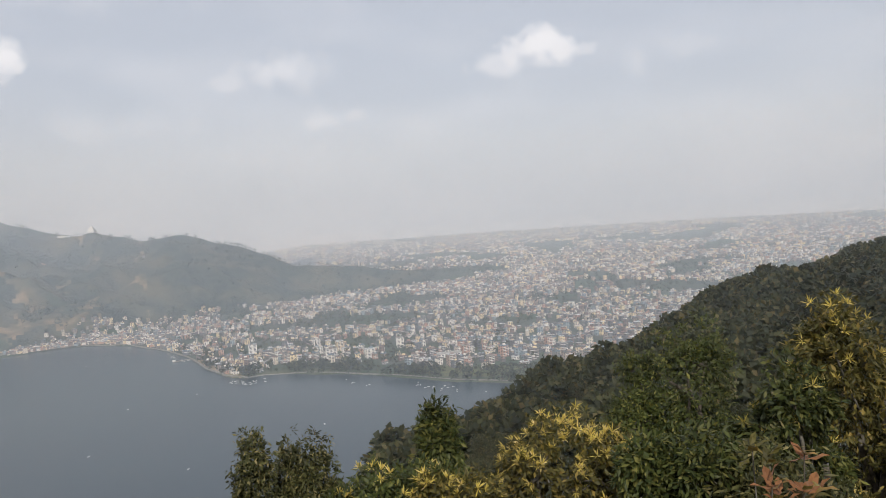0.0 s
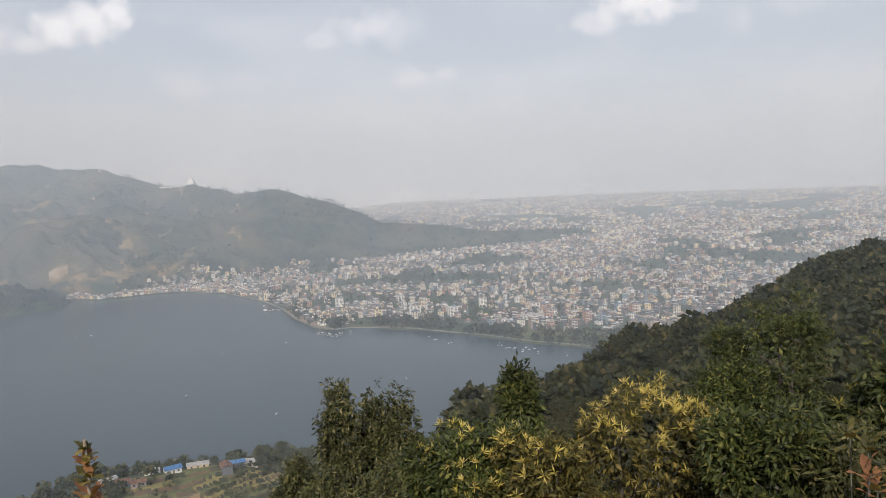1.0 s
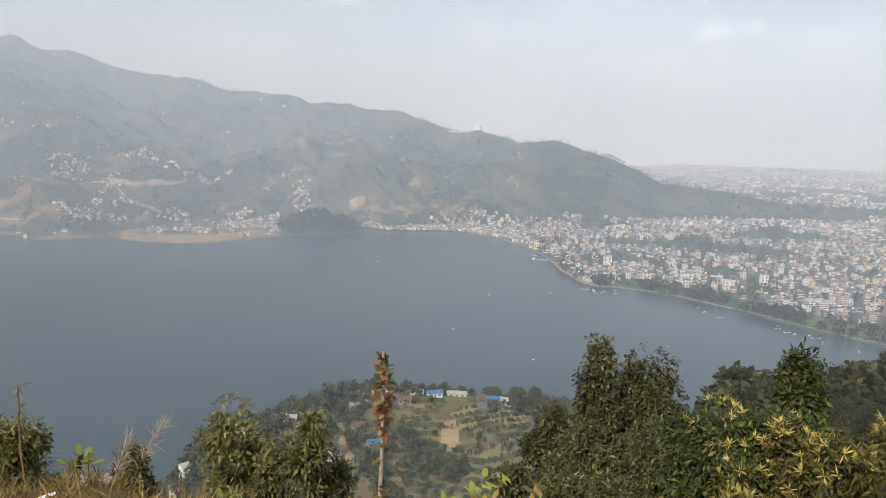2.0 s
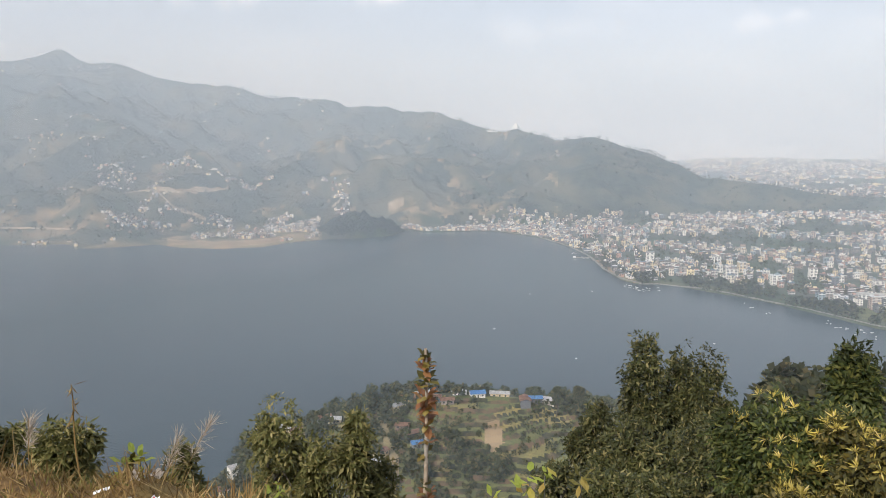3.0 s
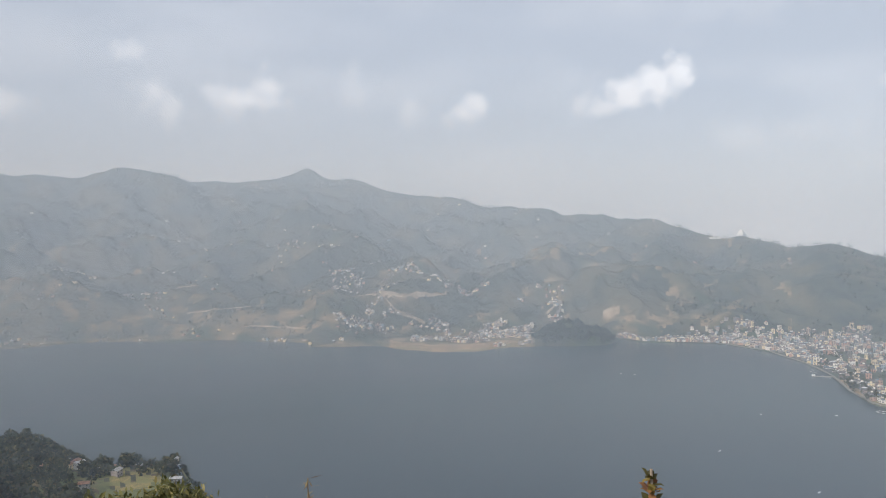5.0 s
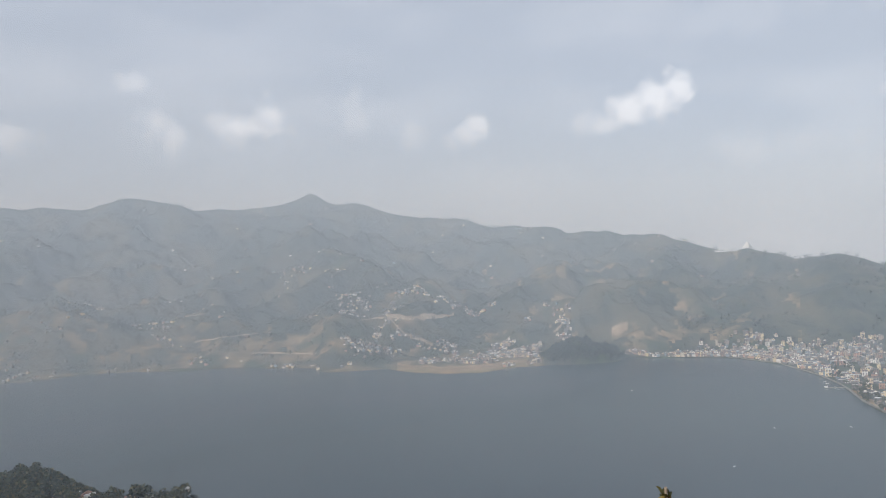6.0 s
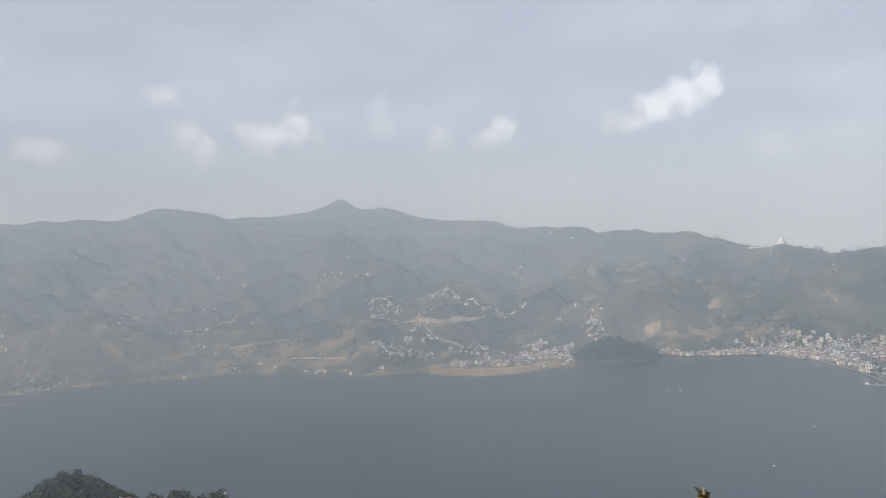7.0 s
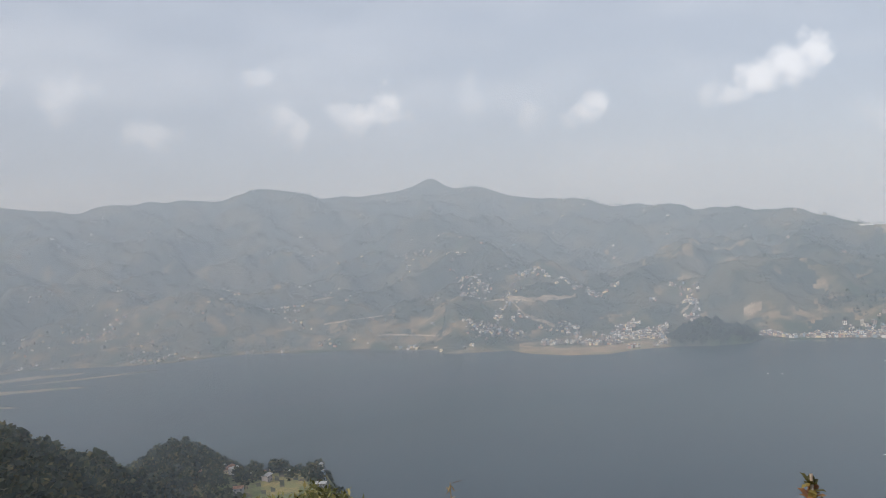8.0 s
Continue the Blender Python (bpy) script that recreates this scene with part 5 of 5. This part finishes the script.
tufty = lambda x, y, az, r: fbm(x * 1.1, y * 1.1, 101) > 0.0
edge = lambda x, y, az, r: r > np.interp(az, [30, 38, 46, 53, 62, 70, 80], [2.0, 2.2, 2.7, 3.1, 3.5, 3.8, 4.2])
blades("short_grass", 60000, 28, 100, 1.6, 5.6, 0.05, 0.006, M_STRAW, "short dry yellow-brown grass on the ledge", 1.0, 51)
blades("grass_tufts", 30000, 28, 100, 2.0, 6.0, 0.12, 0.006, M_STRAW, "tufts of long dry straw-coloured grass", 0.6, 52, lambda x, y, az, r: tufty(x, y, az, r) & edge(x, y, az, r))
blades("green_grass", 12000, 28, 100, 1.5, 6.0, 0.07, 0.010, M_WEED, "patches of greener weeds among the dry grass", 0.8, 53, lambda x, y, az, r: fbm(x * 0.9, y * 0.9, 103) > 0.04)
blades("edge_grass", 12000, 36, 90, 3.0, 5.6, 0.20, 0.007, M_STRAW, "long straw-coloured grass along the drop", 0.5, 54, lambda x, y, az, r: edge(x, y, az, r) & (fbm(x * 1.5, y * 1.5, 104) > 0.02))
blades("slope_undergrowth", 9000, -34, 60, 5.0, 16, 0.35, 0.05, M_LEAF_DARK, "leafy undergrowth on the slope below the ledge", 0.9, 55)


def on_ledge(az, el):
    """The place on the ledge where the line of sight at that angle meets the ground."""
    r = 1.5
    while r < 9 and height(-math.sin(radians(az)) * r, math.cos(radians(az)) * r) < EYE + r * math.tan(radians(el)):
        r += 0.02
    return spot(az, r)


def lumpy(name, size, seed, mat, sharp=0.25):
    """A rough boulder: a sphere cut by planes and roughened."""
    bm = bmesh.new()
    bmesh.ops.create_icosphere(bm, subdivisions=4, radius=1.0)
    g = np.random.default_rng(seed)
    cuts = [(Vector(unit(g.normal(size=3))), g.uniform(0.55, 0.85)) for _ in range(9)]
    for v in bm.verts:
        for nv, d in cuts:
            over = v.co.dot(nv) - d
            if over > 0:
                v.co -= nv * over * 0.92
        v.co *= 1 + 0.24 * noise.fractal(v.co * 2.2 + Vector((seed, 0, 0)), 0.9, 2.0, 4)
        v.co = Vector((v.co.x * size[0], v.co.y * size[1], v.co.z * size[2]))
    for f_ in bm.faces:
        f_.smooth = False
    return bm_mesh(name, bm, mat)


boulder = tagged(new("boulder", lumpy("boulder", (0.105, 0.075, 0.06), 4, M_ROCK)), "brown angular boulder half sunk in the dry grass", "rock")
boulder.matrix_world = Matrix.Translation(on_ledge(67.2, -23.2) + Vector((0, 0, 0.05))) @ pose(0, 0, 0, 6, -10, 60)
stone = tagged(new("flat_stone", lumpy("flat_stone", (0.16, 0.10, 0.03), 9, M_ROCK)), "flat grey stone lying in the grass", "rock")
stone.matrix_world = Matrix.Translation(on_ledge(69.5, -25.0) + Vector((0, 0, 0.01))) @ pose(0, 0, 0, 0, 4, 40)


def cup(az, el, tilt, turn):
    bm = bmesh.new()
    rings = []
    for rad, z in ((0.026, 0.0), (0.030, 0.03), (0.036, 0.078), (0.039, 0.08), (0.036, 0.082), (0.033, 0.078), (0.027, 0.03), (0.024, 0.004)):
        rings.append([bm.verts.new((math.cos(a) * rad, math.sin(a) * rad, z)) for a in np.linspace(0, 2 * math.pi, 14, endpoint=False)])
    for a, b in zip(rings, rings[1:]):
        for k in range(14):
            bm.faces.new((a[k], a[(k + 1) % 14], b[(k + 1) % 14], b[k]))
    bm.faces.new(rings[0][::-1])
    bm.faces.new(rings[-1])
    ob = tagged(new("cup", bm_mesh("cup", bm, M_CUP)), "discarded white disposable cup lying in the grass", "cup", "litter on the ledge")
    ob.matrix_world = Matrix.Translation(on_ledge(az, el) + Vector((0, 0, 0.05))) @ pose(0, 0, 0, tilt, 0, turn) @ Matrix.Scale(0.85, 4)


cup(65.5, -23.0, 80, 30)


def scrap(az, el, w, d, seed, mat, label, marks=None):
    """A crumpled sheet of paper or plastic with thickness."""
    w, d = w * 0.66, d * 0.66
    g = np.random.default_rng(seed)
    bm = bmesh.new()
    bmesh.ops.create_grid(bm, x_segments=9, y_segments=7, size=0.5)
    for v in bm.verts:
        q = noise.fractal(Vector((v.co.x * 3 + seed, v.co.y * 3, seed)), 0.8, 2.0, 3)
        v.co = Vector((v.co.x * w * (1 + 0.25 * q), v.co.y * d * (1 - 0.3 * q), 0.45 * min(w, d) * q + 0.02))
    bmesh.ops.solidify(bm, geom=bm.faces[:], thickness=0.0015)
    ob = empty("paper_scrap", on_ledge(az, el) + Vector((0, 0, 0.03)), label, "litter", "litter on the ledge")
    ob.rotation_euler = (radians(10), radians(-14), radians(g.uniform(0, 180)))
    part("sheet", bm_mesh("sheet", bm, mat), ob)
    if marks:
        bm = bmesh.new()
        for k in range(3):
            block(bm, (k - 1) * w * 0.25, d * 0.2, 0.02 + 0.2 * min(w, d) * 0.3, w * 0.04, d * 0.10, 0.003)
        part("print", bm_mesh("print", bm, marks), ob)


scrap(56.2, -25.45, 0.11, 0.03, 2, M_PAPER, "thin white paper strip in the grass")
scrap(54.3, -26.4, 0.09, 0.04, 3, M_BUFF, "dull greenish-white paper strip in the grass")
scrap(52.7, -26.8, 0.07, 0.05, 1, M_PAPER, "crumpled white wrapper with red print", M_RED)
scrap(54.0, -24.9, 0.10, 0.06, 5, M_BUFF, "dusty pale plastic scrap in the grass")
scrap(52.3, -25.0, 0.08, 0.08, 6, M_BUFF, "dusty pink plastic scrap in the grass")



# ---------------------------------------------------------------- saplings, stalks and shrubs by the ledge
def whorl(at, g, count, length, width, mat, name, parent, tilt=0.3):
    at = np.repeat(np.asarray(at, float)[None], count, 0) + g.normal(size=(count, 3)) * [0.008, 0.008, 0.022]
    a = np.arange(count) * 2.4
    way = unit(np.stack([np.cos(a), np.sin(a), np.full(count, tilt)], 1) + g.normal(size=(count, 3)) * [0.25, 0.25, 0.75])
    L = length * g.uniform(0.7, 1.2, count)
    # broad leaves: six points each
    side = unit(np.cross(way, [0, 0, 1.0]))
    up = np.cross(side, way)
    L3, W3 = L[:, None], (L * width / length)[:, None]
    pts = np.stack([at, at + way * L3 * 0.35 + side * W3 * 0.5 - up * 0.01, at + way * L3 * 0.72 + side * W3 * 0.42 - up * L3 * 0.06, at + way * L3 - up * L3 * 0.2,
                    at + way * L3 * 0.72 - side * W3 * 0.42 - up * L3 * 0.06, at + way * L3 * 0.35 - side * W3 * 0.5 - up * 0.01, at + way * L3 * 0.5 - up * L3 * 0.06], 1)
    k = np.arange(count)[:, None] * 7
    f = np.concatenate([k + [6, b, a_] for a_, b in ((0, 1), (1, 2), (2, 3), (3, 4), (4, 5), (5, 0))], 0)
    return pts.reshape(-1, 3), f


def sapling():
    """A thin pale stem with copper-tinted leaves close to it."""
    r = 6.0
    base = spot(32.5, r)
    top_z = EYE + r * math.tan(radians(-16.9))
    tall = top_z - base.z
    ob = empty("sapling", base, "thin pale-stemmed sapling with copper and green leaves", "sapling")
    g = np.random.default_rng(5)
    k = np.linspace(0, 1, 14)
    lean = np.array(bearing(32.5 - 90)) * 0.06
    path = np.stack([0.012 * np.sin(k * 9) + lean[0] * k, 0.012 * np.cos(k * 7) + lean[1] * k, k * tall - 0.3 * (k == 0)], 1)
    v, f = tube(path, 0.042 - 0.030 * k, 8)
    part("stem", mesh_of("stem", v, f, M_STEM, None, True), ob)
    for s, n, ln in ((0.985, 12, 0.10), (0.965, 14, 0.12), (0.94, 14, 0.13), (0.915, 14, 0.14), (0.89, 14, 0.14), (0.865, 12, 0.13), (0.835, 9, 0.12), (0.80, 5, 0.11), (0.755, 7, 0.11), (0.73, 10, 0.13), (0.705, 10, 0.13), (0.675, 8, 0.12), (0.63, 8, 0.12), (0.605, 9, 0.12), (0.58, 7, 0.11)):
        at = [np.interp(s, k, path[:, a]) for a in range(3)]
        v, f = whorl(at, g, n, ln * 0.85, ln * 0.5, M_ORANGE, "leaf", ob, 0.5)
        part("leaf_whorl", mesh_of("leaf_whorl", v, f, M_ORANGE if g.random() < 0.45 else M_LEAF_WARM), ob)


sapling()


def stalk(az, el, r, bend, label):
    base = spot(az, r)
    tall = EYE + r * math.tan(radians(el)) - base.z
    ob = empty("dry_stalk", base, label, "plant")
    g = np.random.default_rng(int(az))
    k = np.linspace(0, 1, 12)
    path = np.stack([bend * k ** 2 * tall, 0.01 * np.sin(k * 8), k * tall], 1)
    v, f = tube(path, 0.007 - 0.004 * k, 5)
    part("stem", mesh_of("stem", v, f, M_STRAW), ob)
    s = g.uniform(0.7, 1.0, 40)
    at = np.stack([np.interp(s, k, path[:, a]) for a in range(3)], 1)
    way = unit(g.normal(size=(40, 3)) * 0.5 + [0, 0, -0.2])
    v, f = leaves(at, way, g.uniform(0.04, 0.12, 40), np.full(40, 0.008), g)
    part("dry_leaves", mesh_of("dry_leaves", v, f, M_STRAW), ob)


stalk(57.7, -17.55, 4.6, -0.03, "tall dry brown weed stalk standing above the grass")


def plume(az, el, r, bend):
    base = spot(az, r)
    tall = EYE + r * math.tan(radians(el)) - base.z
    ob = empty("reed_plume", base, "pale feathery grass plume on a thin stalk", "grass plume", "grass plumes")
    g = np.random.default_rng(int(az * 7))
    k = np.linspace(0, 1, 12)
    d = np.array(bearing(az - 90))
    path = np.outer(bend * k ** 2 * tall, d) + np.outer(k * tall, [0, 0, 1])
    v, f = tube(path, 0.004 - 0.0025 * k, 4)
    part("stem", mesh_of("stem", v, f, M_STRAW), ob)
    s = g.uniform(0.72, 1.0, 130)
    at = np.stack([np.interp(s, k, path[:, a]) for a in range(3)], 1)
    way = unit(g.normal(size=(130, 3)) * 0.45 + d * 0.4 * np.sign(bend) + [0, 0, 0.8])
    v, f = leaves(at, way, g.uniform(0.05, 0.12, 130), np.full(130, 0.004), g)
    part("plume", mesh_of("plume", v, f, M_BUFF), ob)


plume(61.0, -19.3, 4.7, 0.05)
plume(51.9, -21.2, 4.5, 0.35)
plume(52.8, -22.0, 4.5, 0.22)


def leafy_shoot(az, el, r, leaves_, length, mat, label, spread):
    base = spot(az, r)
    tall = EYE + r * math.tan(radians(el)) - base.z
    ob = empty("shrub", base, label, "shrub")
    g = np.random.default_rng(int(abs(az) * 3))
    for q in range(8 if abs(spread) > 0.09 else 3):
        k = np.linspace(0, 1, 8)
        d = g.normal(size=2) * spread
        path = np.stack([d[0] * k, d[1] * k, k * tall * g.uniform(0.92, 1.0)], 1)
        v, f = tube(path, 0.008 - 0.005 * k, 5)
        part("stem", mesh_of("stem", v, f, M_BARK), ob)
        for s in np.linspace(0.62, 1.0, 4):
            at = [np.interp(s, k, path[:, a]) for a in range(3)]
            v, f = whorl(at, g, leaves_, length, length * 0.42, mat, "leaf", ob, 0.5)
            part("leaf_whorl", mesh_of("leaf_whorl", v, f, mat if g.random() < 0.8 else M_LEAF_WARM), ob)


leafy_shoot(-25.6, -16.9, 3.6, 7, 0.09, M_ORANGE, "young shrub with copper-red and grey-green leaves", 0.10)
leafy_shoot(22.4, -25.9, 3.4, 6, 0.075, M_FRESH, "low shrub with bright yellow-green leaves", 0.17)
leafy_shoot(54.6, -22.6, 5.0, 6, 0.09, M_FRESH, "bright green fern-like weed at the edge", 0.05)
leafy_shoot(64.8, -19.9, 5.0, 5, 0.10, M_FRESH, "pale green leafy weed in front of the bushes", 0.05)
leafy_shoot(43.5, -26.6, 4.5, 6, 0.07, M_FRESH, "green weed with narrow leaves on the edge", 0.08)
